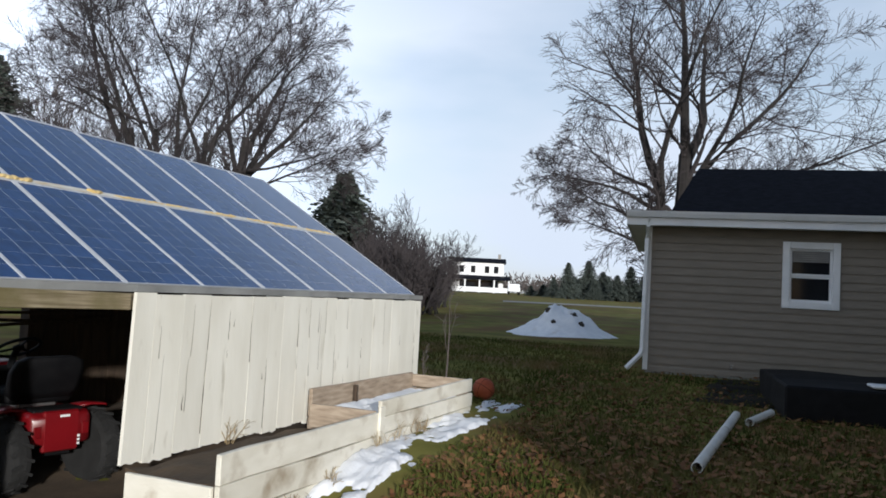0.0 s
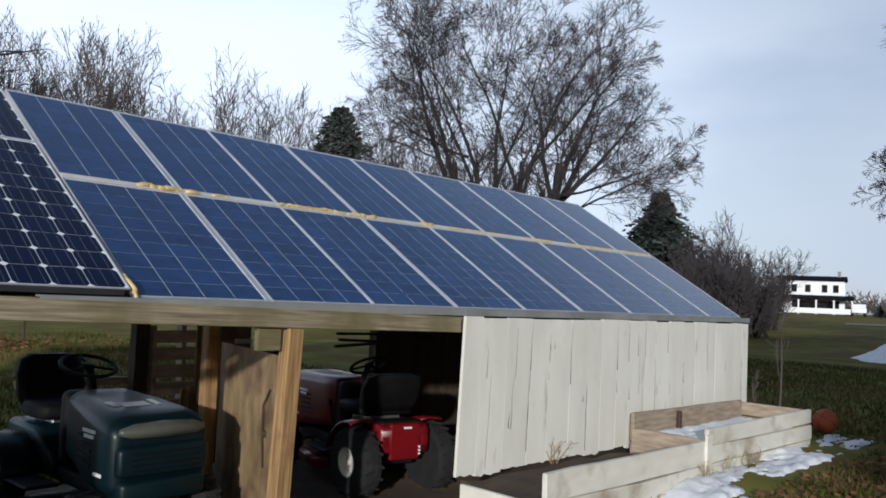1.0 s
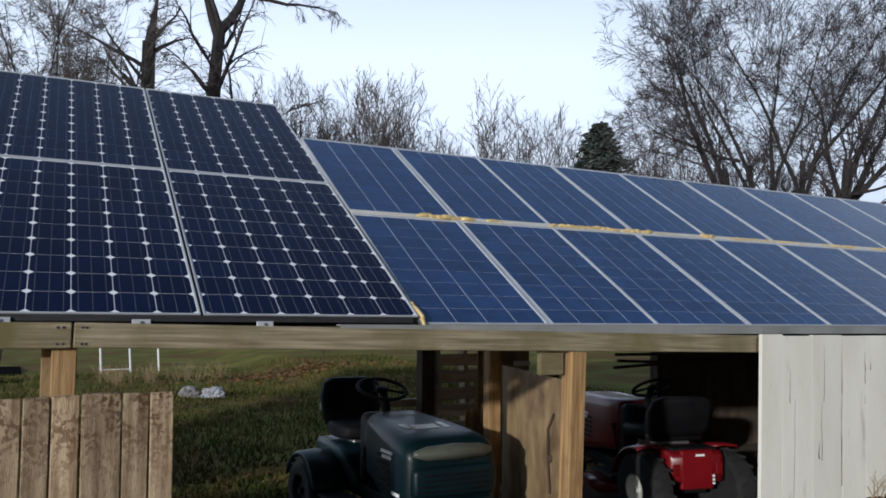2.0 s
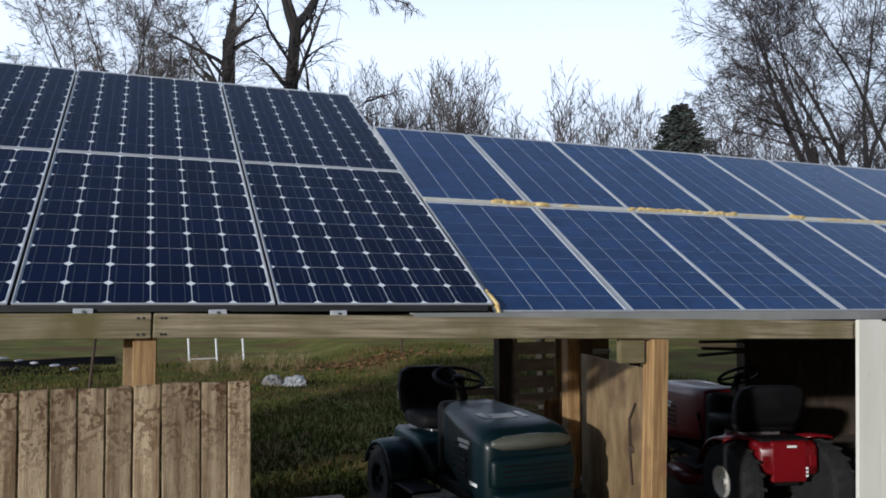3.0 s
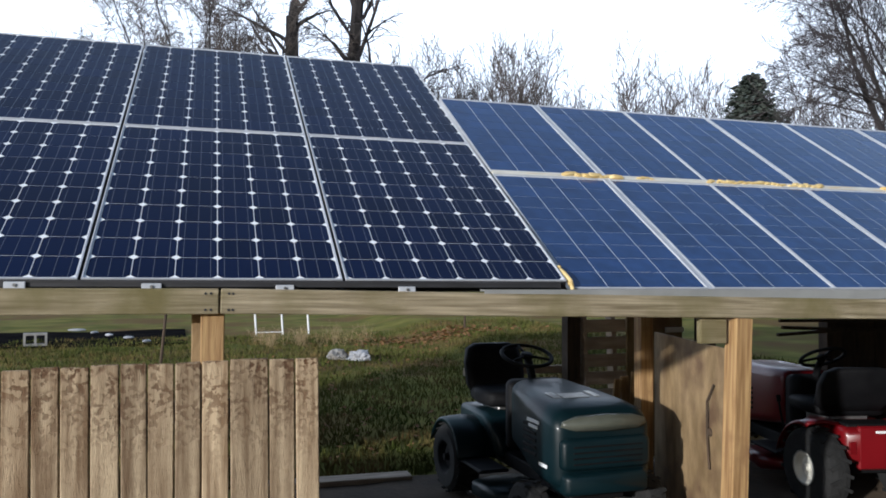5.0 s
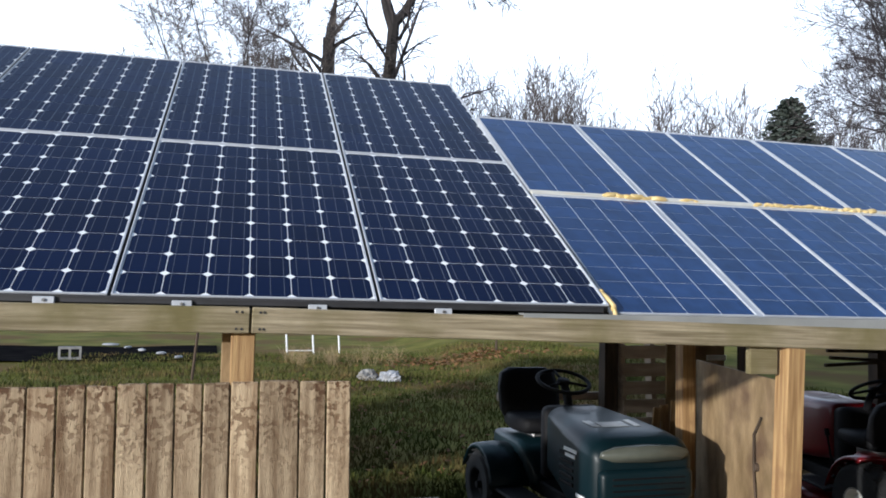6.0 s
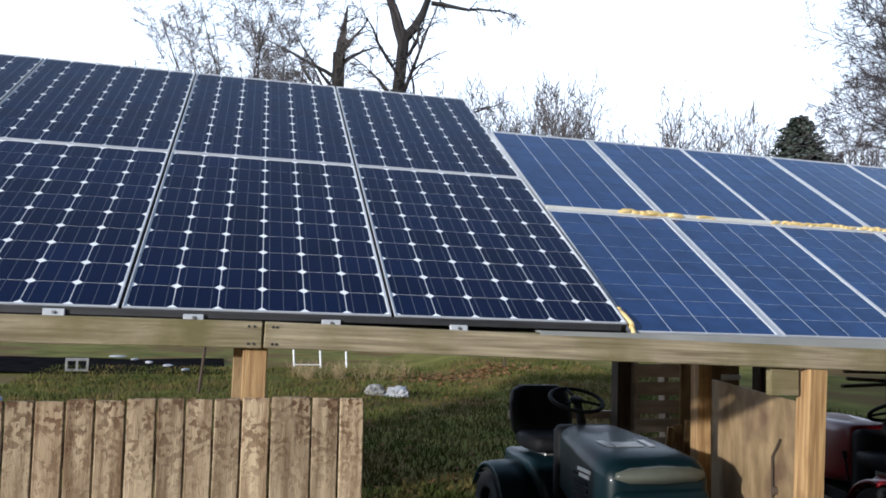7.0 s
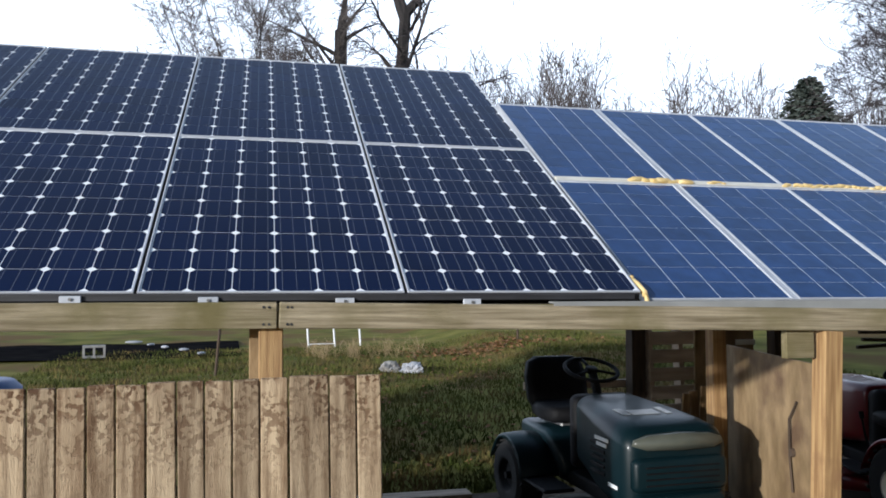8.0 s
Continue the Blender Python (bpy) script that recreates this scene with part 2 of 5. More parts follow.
STEEL = mat("dull steel", (0.2, 0.2, 0.2), (0.32, 0.31, 0.3), 0.45, 8, bump=0.1, metal=0.8)


# ---- mesh helpers ----
def box(bm, x0, x1, y0, y1, z0, z1, m=None, bevel=0.0):
    """A box, bevelled, into bm; m: a pose."""
    vs = [bm.verts.new((x, y, z)) for x in (x0, x1) for y in (y0, y1) for z in (z0, z1)]
    fs = [bm.faces.new([vs[i] for i in q]) for q in ((0, 1, 3, 2), (4, 6, 7, 5), (0, 4, 5, 1), (2, 3, 7, 6), (0, 2, 6, 4), (1, 5, 7, 3))]
    if bevel:
        es = list({e for f in fs for e in f.edges})
        out = bmesh.ops.bevel(bm, geom=es, offset=bevel, segments=1, affect="EDGES")
        vs = list({v for f in out["faces"] for v in f.verts} | {v for v in vs if v.is_valid})
    if m is not None:
        bmesh.ops.transform(bm, matrix=m, verts=vs)
    return vs


def cyl(bm, r0, r1, depth, m, seg=20, caps=True):
    """A cone or cylinder along z, its base at the pose m."""
    out = bmesh.ops.create_cone(bm, cap_ends=caps, segments=seg, radius1=r0, radius2=r1, depth=depth, matrix=m @ pose(0, 0, depth / 2))
    return out["verts"]


def ring(bm, R, r, m, seg=28, sec=8, sx=1.0):
    """A torus round z at the pose m."""
    rows = []
    for i in range(seg):
        a = 2 * math.pi * i / seg
        rows.append([bm.verts.new(m @ Vector(((R + r * math.cos(b)) * math.cos(a) * sx, (R + r * math.cos(b)) * math.sin(a), r * math.sin(b)))) for b in [2 * math.pi * j / sec for j in range(sec)]])
    for i in range(seg):
        for j in range(sec):
            bm.faces.new((rows[i][j], rows[(i + 1) % seg][j], rows[(i + 1) % seg][(j + 1) % sec], rows[i][(j + 1) % sec]))


def tube(bm, pts, r, seg=8, r1=None):
    """A tube along points."""
    pts = [Vector(p) for p in pts]
    rows = []
    for i, p in enumerate(pts):
        d = (pts[min(i + 1, len(pts) - 1)] - pts[max(i - 1, 0)]).normalized()
        a = d.orthogonal().normalized()
        b = d.cross(a)
        k = r if r1 is None else r + (r1 - r) * i / (len(pts) - 1)
        rows.append([bm.verts.new(p + k * (math.cos(t) * a + math.sin(t) * b)) for t in [2 * math.pi * j / seg for j in range(seg)]])
    for q, w in zip(rows, rows[1:]):
        best = min(range(seg), key=lambda s: (q[0].co - w[s].co).length)
        for j in range(seg):
            bm.faces.new((q[j], q[(j + 1) % seg], w[(j + 1 + best) % seg], w[(j + best) % seg]))
    bm.faces.new(rows[0][::-1])
    bm.faces.new(rows[-1])


def loft(bm, sections, cap=True):
    """A skin over rings of points of equal count."""
    rows = [[bm.verts.new(p) for p in s] for s in sections]
    k = len(rows[0])
    for q, w in zip(rows, rows[1:]):
        for j in range(k):
            bm.faces.new((q[j], q[(j + 1) % k], w[(j + 1) % k], w[j]))
    if cap:
        bm.faces.new(rows[0][::-1])
        bm.faces.new(rows[-1])


def rrect(cx, cz, hw, hh, rad, y, n=4):
    """A rounded rectangle in the plane y, as a ring of points."""
    out = []
    for sx, sz, a0 in ((1, 1, 0), (-1, 1, 90), (-1, -1, 180), (1, -1, 270)):
        for i in range(n + 1):
            a = radians(a0 + 90 * i / n)
            out.append((cx + sx * (hw - rad) + rad * math.cos(a), y, cz + sz * (hh - rad) + rad * math.sin(a)))
    return out


def part(name, bm, material, parent=None, label="", smooth=False):
    """Links a bmesh as one mesh object, under a parent if given."""
    me = bpy.data.meshes.new(name)
    bmesh.ops.recalc_face_normals(bm, faces=bm.faces)
    if smooth:
        for f in bm.faces:
            f.smooth = True
    bm.to_mesh(me)
    bm.free()
    me.materials.append(material)
    ob = new(name, me)
    ob.parent = parent
    if label:
        ob["label"] = label
    return ob


def piece(name, me, parent, m):
    """An object of its own on a shared mesh."""
    ob = new(name, me)
    ob.parent = parent
    ob.matrix_basis = m
    return ob


def thing(name, m, label, category, group="", kind=""):
    ob = new(name)
    ob.matrix_basis = m
    return tagged(ob, label, category, group, kind)


def ground_z(x, y):
    """The lawn's height: it rises gently to the east."""
    return float(np.interp(x, (-60, -3, 0, 1.5, 2.7, 3.7, 6, 11, 25, 60, 130, 400), (-0.5, -0.42, -0.40, -0.38, -0.35, -0.12, -0.08, 0.0, 0.1, 0.5, 0.8, 1.2)))


# ---- ground ----
def build_ground():
    xs = np.unique(np.concatenate([np.linspace(-900, -30, 12), np.arange(-30, 40, 0.5), np.linspace(40, 160, 30), np.linspace(160, 1200, 12)]))
    ys = np.unique(np.concatenate([np.linspace(-900, -20, 12), np.arange(-20, 45, 0.5), np.linspace(45, 160, 24), np.linspace(160, 1200, 12)]))
    verts, faces = [], []
    for y in ys:
        for x in xs:
            near = abs(x) < 160 and abs(y) < 160
            verts.append((x, y, ground_z(x, y) + (0.03 * noise.noise(Vector((x * 0.6, y * 0.6, 0))) if near and not (-5 < x < 7 and -1 < y < 4) else 0)))
    k = len(xs)
    for j in range(len(ys) - 1):
        for i in range(k - 1):
            faces.append((j * k + i, j * k + i + 1, (j + 1) * k + i + 1, (j + 1) * k + i))
    me = bpy.data.meshes.new("ground")
    me.from_pydata(verts, [], faces)
    me.materials.append(GRASS)
    for p in me.polygons:
        p.use_smooth = True
    tagged(new("ground", me), "brownish green winter lawn rising gently, strewn with leaves", "lawn", kind="structure")


build_ground()


# ---- solar panels ----
def cell_mesh(name, w, h, cut, material):
    """A thin flat cell with clipped corners, centred."""
    bm = bmesh.new()
    a, b = w / 2, h / 2
    out = [(a - cut, b), (-a + cut, b), (-a, b - cut), (-a, -b + cut), (-a + cut, -b), (a - cut, -b), (a, -b + cut), (a, b - cut)] if cut else [(a, b), (-a, b), (-a, -b), (a, -b)]
    top = [bm.verts.new((x, y, 0.0008)) for x, y in out]
    low = [bm.verts.new((x, y, 0)) for x, y in out]
    bm.faces.new(top)
    for i in range(len(top)):
        bm.faces.new((top[i - 1], top[i], low[i], low[i - 1]))
    me = bpy.data.meshes.new(name)
    bmesh.ops.recalc_face_normals(bm, faces=bm.faces)
    bm.to_mesh(me)
    bm.free()
    me.materials.append(material)
    return me


def solar_panel(m, w, h, cols, rows, cell_mat, cut, rim, gap, ribbons, ribbon_w, ribbon_mat, frame_mat, label, group):
    """A framed panel; its lower left corner at the origin, its face up along z."""
    ob = thing("solar_panel", m, label, "solar panel", group)
    for nm, mt, z0, z1, b in (("frame", ALU, -0.006, 0.002, 0.0012), ("frame_base", frame_mat, -0.04, -0.0062, 0)):
        bm = bmesh.new()
        box(bm, 0, w, 0, rim, z0, z1, bevel=b)
        box(bm, 0, w, h - rim, h, z0, z1, bevel=b)
        box(bm, 0, rim, rim + 0.0005, h - rim - 0.0005, z0, z1, bevel=b)
        box(bm, w - rim, w, rim + 0.0005, h - rim - 0.0005, z0, z1, bevel=b)
        part(nm, bm, mt, ob)
    bm = bmesh.new()
    box(bm, rim + 0.0005, w - rim - 0.0005, rim + 0.0005, h - rim - 0.0005, -0.008, -0.004)
    part("backsheet", bm, SHEET, ob)
    mx, my = rim + 0.003, rim + 0.007
    pw, ph = (w - 2 * mx) / cols, (h - 2 * my) / rows
    me = cell_mesh("cell", pw - gap[0], ph - gap[1], cut, cell_mat)
    for i in range(cols):
        for j in range(rows):
            piece("cell", me, ob, pose(mx + (i + 0.5) * pw, my + (j + 0.5) * ph, -0.0038))
    bm = bmesh.new()
    for i in range(cols):
        for k in range(ribbons):
            x = mx + pw * (i + (k + 0.5) / ribbons)
            box(bm, x - ribbon_w / 2, x + ribbon_w / 2, my * 0.8, h - my * 0.8, -0.0035, -0.0024)
    tagged(part("ribbon", bm, ribbon_mat, ob), kind="stuff")
    return ob


# the two roof planes: each starts at its eave, leans back and is slightly out of square
MONO_SLOPE = pose(0, 0.021, 1.0836, 30.24, 0.2, -0.1)
POLY_SLOPE = pose(0, 0.014, 1.0635, 31.68, 0.2, 0.95)
MONO_W, MONO_PITCH, MONO_H = 0.990, 1.0025, 1.645
POLY_PITCH, POLY_W, POLY_H, POLY_ROW = 0.7254, 0.709, 1.200, 1.248
POLY_SHIFT = (-0.004, 0.009, -0.004, -0.001, -0.007, 0.002, 0.008, 0.003, 0.0)


def poly_x(k):
    """Where a column of blue panels starts."""
    return 0.0283 + POLY_PITCH * k + POLY_SHIFT[k]



def build_panels():
    slope = MONO_SLOPE
    first = None
    for row in range(2):
        # columns past the fifth are out of view, added to shade the back lawn
        for k in range(9):
            m = slope @ pose(-MONO_PITCH * (k + 1) + 0.002, row * 1.656, 0.012)
            if first is None:
                first = solar_panel(m, MONO_W, MONO_H, 6, 10, MONO, 0.018, 0.007, (0.0036, 0.0030), 3, 0.0014, RIBBON, BLACKFRAME,
                                    "dark monocrystalline solar panel with white diamonds and slim silver frame", "dark solar panels on the shed roof")
            else:
                copy_thing(first, m)
    slope = POLY_SLOPE
    first = None
    for row in range(2):
        for k in range(9):
            m = slope @ pose(poly_x(k), row * POLY_ROW, -0.004)
            if first is None:
                first = solar_panel(m, POLY_W, POLY_H, 4, 9, POLY, 0.0, 0.008, (0.0036, 0.0024), 2, 0.0016, POLYRIB, ALU,
                                    "blue polycrystalline solar panel with wide silver frame", "blue solar panels on the shed roof")
            else:
                copy_thing(first, m)
    # seams between the blue panels
    for k in range(1, 9):
        bm = bmesh.new()
        x0, x1 = poly_x(k - 1) + POLY_W, poly_x(k)
        box(bm, x0 + 0.001, x1 - 0.001, 0.0, POLY_ROW + POLY_H - 0.003, -0.03, -0.006)
        ob = part("seam_strip", bm, ALU)
        ob.matrix_basis = slope
        tagged(ob, "pale aluminium strip in the seam between blue panels", "strip", "seam strips")
    bm = bmesh.new()
    box(bm, 0.033, 6.53, POLY_H + 0.001, POLY_ROW - 0.001, -0.03, -0.001)
    ob = part("ridge_strip", bm, TAPE)
    ob.matrix_basis = slope
    tagged(ob, "pale weathered strip along the middle seam of the blue panels", "strip")
    bm = bmesh.new()
    bmesh.ops.create_icosphere(bm, subdivisions=2, radius=0.018, matrix=Matrix.Diagonal((1.7, 1.0, 0.7, 1)))
    for v in bm.verts:
        v.co *= 1 + 0.25 * noise.noise(v.co * 90)
    blob = bpy.data.meshes.new("bead")
    bm.to_mesh(blob)
    bm.free()
    blob.materials.append(FOAM)
    # yellow foam squeezed out of the seam and the strap at the corner
    rng = random.Random(5)
    for x0, x1, fat in ((0.50, 0.86, 1.4), (0.97, 1.09, 0.7), (1.46, 2.13, 1.0), (2.13, 2.34, 1.3), (2.88, 2.98, 1.6), (3.12, 3.97, 0.6), (4.19, 4.62, 0.8), (4.83, 5.69, 0.7), (5.91, 6.4, 0.7)):
        foam = thing("foam_seam", slope @ pose(x0, POLY_H + 0.024, 0), "lumpy yellow foam squeezed along the panel seam", "foam", "foam seams")
        n = max(4, int((x1 - x0) / 0.03))
        for i in range(n):
            q = fat * rng.uniform(0.5, 0.95)
            piece("bead", blob, foam, pose((x1 - x0) * (i + rng.random() * 0.7) / n, rng.uniform(-0.01, 0.01), rng.uniform(0.0, 0.006), 0, 0, rng.uniform(-20, 20)) @ Matrix.Diagonal((q * rng.uniform(0.8, 1.8), q, q, 1)))
    bm = bmesh.new()
    tube(bm, [slope @ Vector((0.005, 0.17, 0.0)), slope @ Vector((0.008, 0.09, 0.02)), slope @ Vector((0.012, 0.02, 0.02)), slope @ Vector((0.014, -0.012, 0.0)), slope @ Vector((0.012, -0.016, -0.045))], 0.011, 8)
    for i in range(6):
        bmesh.ops.create_icosphere(bm, subdivisions=1, radius=0.013, matrix=slope @ pose(0.006 + 0.005 * rng.random(), 0.01 + 0.028 * i, 0.012))
    tagged(part("yellow_strap", bm, FOAM, smooth=True), "twisted yellow strap over the corner of the panels", "strap")
    # rail below the dark panels, with end clamps
    rail = thing("mounting_rail", pose(0, 0, 1.0755, 0, 0.2), "black mounting rail under the edge of the dark panels", "rail")
    for x0, x1 in ((-8.92, -6.02), (-6.016, -3.02), (-3.016, -0.05)):
        bm = bmesh.new()
        box(bm, x0, x1, -0.012, 0.017, -0.0135, 0.0135, bevel=0.002)
        part("rail_section", bm, RAIL, rail)
        bm = bmesh.new()
        box(bm, x0, x1, -0.0145, -0.0125, 0.004, 0.0125)
        part("lip", bm, RAIL, rail)
    for x in (-0.75, -1.25, -1.75, -2.22, -2.72, -3.22, -3.72):
        clamp = thing("rail_clamp", pose(x, -0.018, 1.056 - 0.014 * (x + 0.75), -4), "small silver clamp with a bolt below the panels", "clamp", "rail clamps")
        bm = bmesh.new()
        box(bm, -0.036, 0.036, -0.006, 0.004, -0.013, 0.013, bevel=0.002)
        part("plate", bm, ALU, clamp)
        bm = bmesh.new()
        cyl(bm, 0.006, 0.006, 0.006, pose(0, -0.006, 0, 90), 8)
        part("bolt", bm, STEEL, clamp)
    for x0, x1, lab in ((-0.42, 2.2, "long grey aluminium angle under the panel edge"), (2.204, 6.5, "long grey aluminium angle above the white wall")):
        ob = thing("drip_edge", pose(0, 0.008, 1.0585, 0, 0.2, 0.5), lab, "edge", "drip edges")
        bm = bmesh.new()
        box(bm, x0, x1, -0.05, 0.008, -0.012, -0.004, bevel=0.002)
        part("flange", bm, GREYALU, ob)
        bm = bmesh.new()
        box(bm, x0, x1, -0.054, -0.0505, -0.048, -0.004)
        part("web", bm, GREYALU, ob)


build_panels()


# ---- shed frame ----
def board(name, material, x0, x1, y0, y1, z0, z1, label, category, group="", m=None, bevel=0.004):
    bm = bmesh.new()
    box(bm, x0, x1, y0, y1, z0, z1, bevel=bevel)
    ob = part(name, bm, material)
    if m is not None:
        ob.matrix_basis = m
    return tagged(ob, label, category, group)


def build_shed():
    for x0, x1, lab in ((-8.9, -1.503, "weathered front beam of the shed, mossy and grey"), (-1.497, 2.13, "weathered front beam of the shed with dark nail heads"), (2.136, 6.5, "front beam of the shed behind the white wall")):
        ob = thing("beam", pose(-1.5, 0, 0.9655, 0, 0.2 if x1 < 0 else 1.1, 0 if x1 < 3 else 0.5) @ pose(1.5, 0, -0.976), lab, "beam", "front beams")
        bm = bmesh.new()
        box(bm, x0, x1, -0.05, -0.012, 0.976, 1.074, bevel=0.004)
        part("plank", bm, BEAM, ob)
        if x1 < 3:
            for xe in ((x1 - 0.03, x1 - 0.05) if x1 < 0 else (x0 + 0.03, x0 + 0.045)):
                for z in (0.992, 1.055):
                    bm = bmesh.new()
                    cyl(bm, 0.005, 0.005, 0.003, pose(xe, -0.05, z, 90), 8)
                    part("nail", bm, RAIL, ob, "dark nail head")
    board("post", POST, -1.57, -1.48, -0.012, 0.078, -0.5, 1.03, "yellowish treated shed post behind the weathered boards", "post", "shed posts")
    board("post", PLY, -1.605, -1.555, 0.085, 0.13, -0.5, 1.03, "dark narrow upright beside the shed post", "post")
    board("post", POST, -0.045, 0.045, -0.045, 0.045, -1.45, -0.001, "yellowish treated shed post, full height in the open", "post", "shed posts", pose(0.872, -0.005, 0.918, 0, 2.2, 0))
    board("post", POST, 1.145, 1.235, 1.36, 1.45, -0.5, 1.8, "yellowish treated post at the end of the plywood sheet", "post", "shed posts")
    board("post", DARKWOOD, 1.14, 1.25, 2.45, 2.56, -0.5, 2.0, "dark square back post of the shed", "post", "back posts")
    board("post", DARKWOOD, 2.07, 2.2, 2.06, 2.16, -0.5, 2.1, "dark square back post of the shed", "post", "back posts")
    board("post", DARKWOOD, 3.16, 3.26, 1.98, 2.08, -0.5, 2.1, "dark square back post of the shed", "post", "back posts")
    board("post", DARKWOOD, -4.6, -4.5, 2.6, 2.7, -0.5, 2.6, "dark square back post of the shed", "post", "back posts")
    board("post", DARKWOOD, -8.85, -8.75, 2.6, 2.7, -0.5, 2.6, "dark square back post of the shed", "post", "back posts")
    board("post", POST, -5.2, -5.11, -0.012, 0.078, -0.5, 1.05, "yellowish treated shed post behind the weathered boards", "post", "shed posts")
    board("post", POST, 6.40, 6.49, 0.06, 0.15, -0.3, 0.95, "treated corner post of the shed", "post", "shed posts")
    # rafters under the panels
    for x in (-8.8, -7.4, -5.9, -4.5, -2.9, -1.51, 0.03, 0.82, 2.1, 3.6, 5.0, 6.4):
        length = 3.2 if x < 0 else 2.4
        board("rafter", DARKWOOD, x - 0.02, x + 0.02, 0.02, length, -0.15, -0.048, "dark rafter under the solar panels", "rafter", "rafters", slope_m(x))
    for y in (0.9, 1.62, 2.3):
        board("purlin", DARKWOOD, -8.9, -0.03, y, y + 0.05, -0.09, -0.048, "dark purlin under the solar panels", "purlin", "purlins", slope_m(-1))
    # unseen black sheets below the panels, added to darken the shed inside
    for x0, x1, length, x in ((-8.9, -0.02, 3.25, -1), (0.03, 6.52, 2.42, 1)):
        board("roof_underlay", RAIL, x0, x1, 0.0, length, -0.0465, -0.0425, "black sheet added beneath the solar panels to darken the shed", "underlay", "", slope_m(x), 0)
    # plywood partition between the two bays
    ply = thing("plywood_partition", pose(1.05, 0.25, 0, 0, 0, -13.0), "upright plywood sheet dividing the two bays, sun and shadow across it", "partition")
    bm = bmesh.new()
    box(bm, 0, 0.015, 0.0, 1.32, -0.45, 0.73, bevel=0.002)
    part("sheet", bm, PLY, ply)
    bm = bmesh.new()
    box(bm, 0.66, 0.80, -0.011, 0.026, 0.80, 0.95, bevel=0.003)
    tagged(part("gusset_board", bm, BEAM), "short weathered board hanging under the beam beside the post", "board")
    bm = bmesh.new()
    cyl(bm, 0.022, 0.022, 0.02, pose(0, 0.35, 0.25, 0, -90), 10)
    part("latch", bm, DARKWOOD, ply, "dark rusty latch")
    bm = bmesh.new()
    tube(bm, [(-0.012, 0.28, 0.52), (-0.018, 0.36, 0.42), (-0.018, 0.36, 0.22), (-0.014, 0.34, 0.05)], 0.006, 6)
    part("wire", bm, DARKWOOD, ply, "dark bent wire hanging from the latch")
    # scrap pallet and dark boards behind
    pal = thing("pallet", pose(1.28, 2.40, -0.20, -4, 0, 4), "grey wooden pallet standing upright at the back", "pallet")
    for i in range(7):
        bm = bmesh.new()
        box(bm, 0, 0.55, -0.016, 0, 0.05 + 0.135 * i, 0.15 + 0.135 * i, bevel=0.003)
        part("slat", bm, PALLET, pal)
    for x in (0.0, 0.26, 0.51):
        bm = bmesh.new()
        box(bm, x, x + 0.04, 0.001, 0.09, 0.0, 1.0, bevel=0.003)
        part("stringer", bm, PALLET, pal)
    bm = bmesh.new()
    box(bm, 1.57, 2.06, 2.30, 2.32, -0.3, 0.86, bevel=0.003)
    tagged(part("dark_panel", bm, PLY), "dark brown board leaning at the back of the shed", "board")
    bm = bmesh.new()
    box(bm, 1.90, 2.06, 2.28, 2.298, 0.66, 0.70, bevel=0.003)
    tagged(part("white_scrap", bm, PAINT), "small white painted scrap nailed on a dark board", "scrap")
    for x, z, h, r in ((0.98, 0.30, 0.22, 6), (1.05, 0.28, 0.26, -4), (1.12, 0.27, 0.3, 3)):
        board("scrap_board", POST, -0.03, 0.03, 0, 0.02, -0.75, h - 0.12, "short yellow scrap board standing against the pallet", "board", "scrap boards", pose(x + 0.40, 2.1, z - 0.06, 0, r, 0))
    board("back_rail", PALLET, 0.35, 1.35, 2.6, 2.64, 0.33, 0.39, "grey horizontal rail at the back of the shed", "rail")
    # rails stacked behind the red tractor
    for z, y, r in ((0.75, 1.93, 0.6), (0.70, 1.90, 2.5), (0.64, 1.95, -2.5)):
        board("rail_stick", DARKWOOD, 0, 1.3, 0, 0.03, 0, 0.025, "long dark stick lying across the back of the bay", "stick", "sticks", pose(2.68, y, z, 0, r, 0))
    # back wall, the bay's shade put into its dark boards, and end wall
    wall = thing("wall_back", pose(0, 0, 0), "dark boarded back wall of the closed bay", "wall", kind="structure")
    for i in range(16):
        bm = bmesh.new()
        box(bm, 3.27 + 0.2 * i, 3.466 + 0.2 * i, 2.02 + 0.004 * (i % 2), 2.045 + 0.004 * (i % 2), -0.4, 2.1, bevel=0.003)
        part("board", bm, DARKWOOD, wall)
    wall = thing("wall_east", pose(0, 0, 0), "boarded end wall of the shed", "wall", kind="structure")
    for i in range(10):
        bm = bmesh.new()
        y0, y1 = 0.085 + 0.2 * i, 0.281 + 0.2 * i
        box(bm, 6.5, 6.525, y0 + 0.07, y1 + 0.07, -0.3, 0.93 + y0 * 0.6, bevel=0.003)
        part("board", bm, PAINT, wall)
    # dirt floor
    bm = bmesh.new()
    bmesh.ops.create_grid(bm, x_segments=40, y_segments=20, size=0.5)
    for v in bm.verts:
        v.co = (-1.2 + (v.co.x + 0.5) * 7.2, -0.25 + (v.co.y + 0.5) * 2.75, 0)
        v.co.z = ground_z(v.co.x, v.co.y) + 0.022 + 0.02 * noise.noise(v.co * 3)
    tagged(part("floor", bm, DIRT, smooth=True), "bare brown dirt floor under the shed", "floor", kind="structure")
    board("sill_board", PALLET, -1.2, -0.1, 2.42, 2.58, -0.40, -0.35, "flat grey board lying at the back edge of the shed", "board")
    board("sill_board", PALLET, -0.9, 0.0, -0.02, 0.12, -0.40, -0.34, "flat grey board lying on the dirt", "board")


def slope_m(x):
    return MONO_SLOPE if x < 0 else POLY_SLOPE


build_shed()


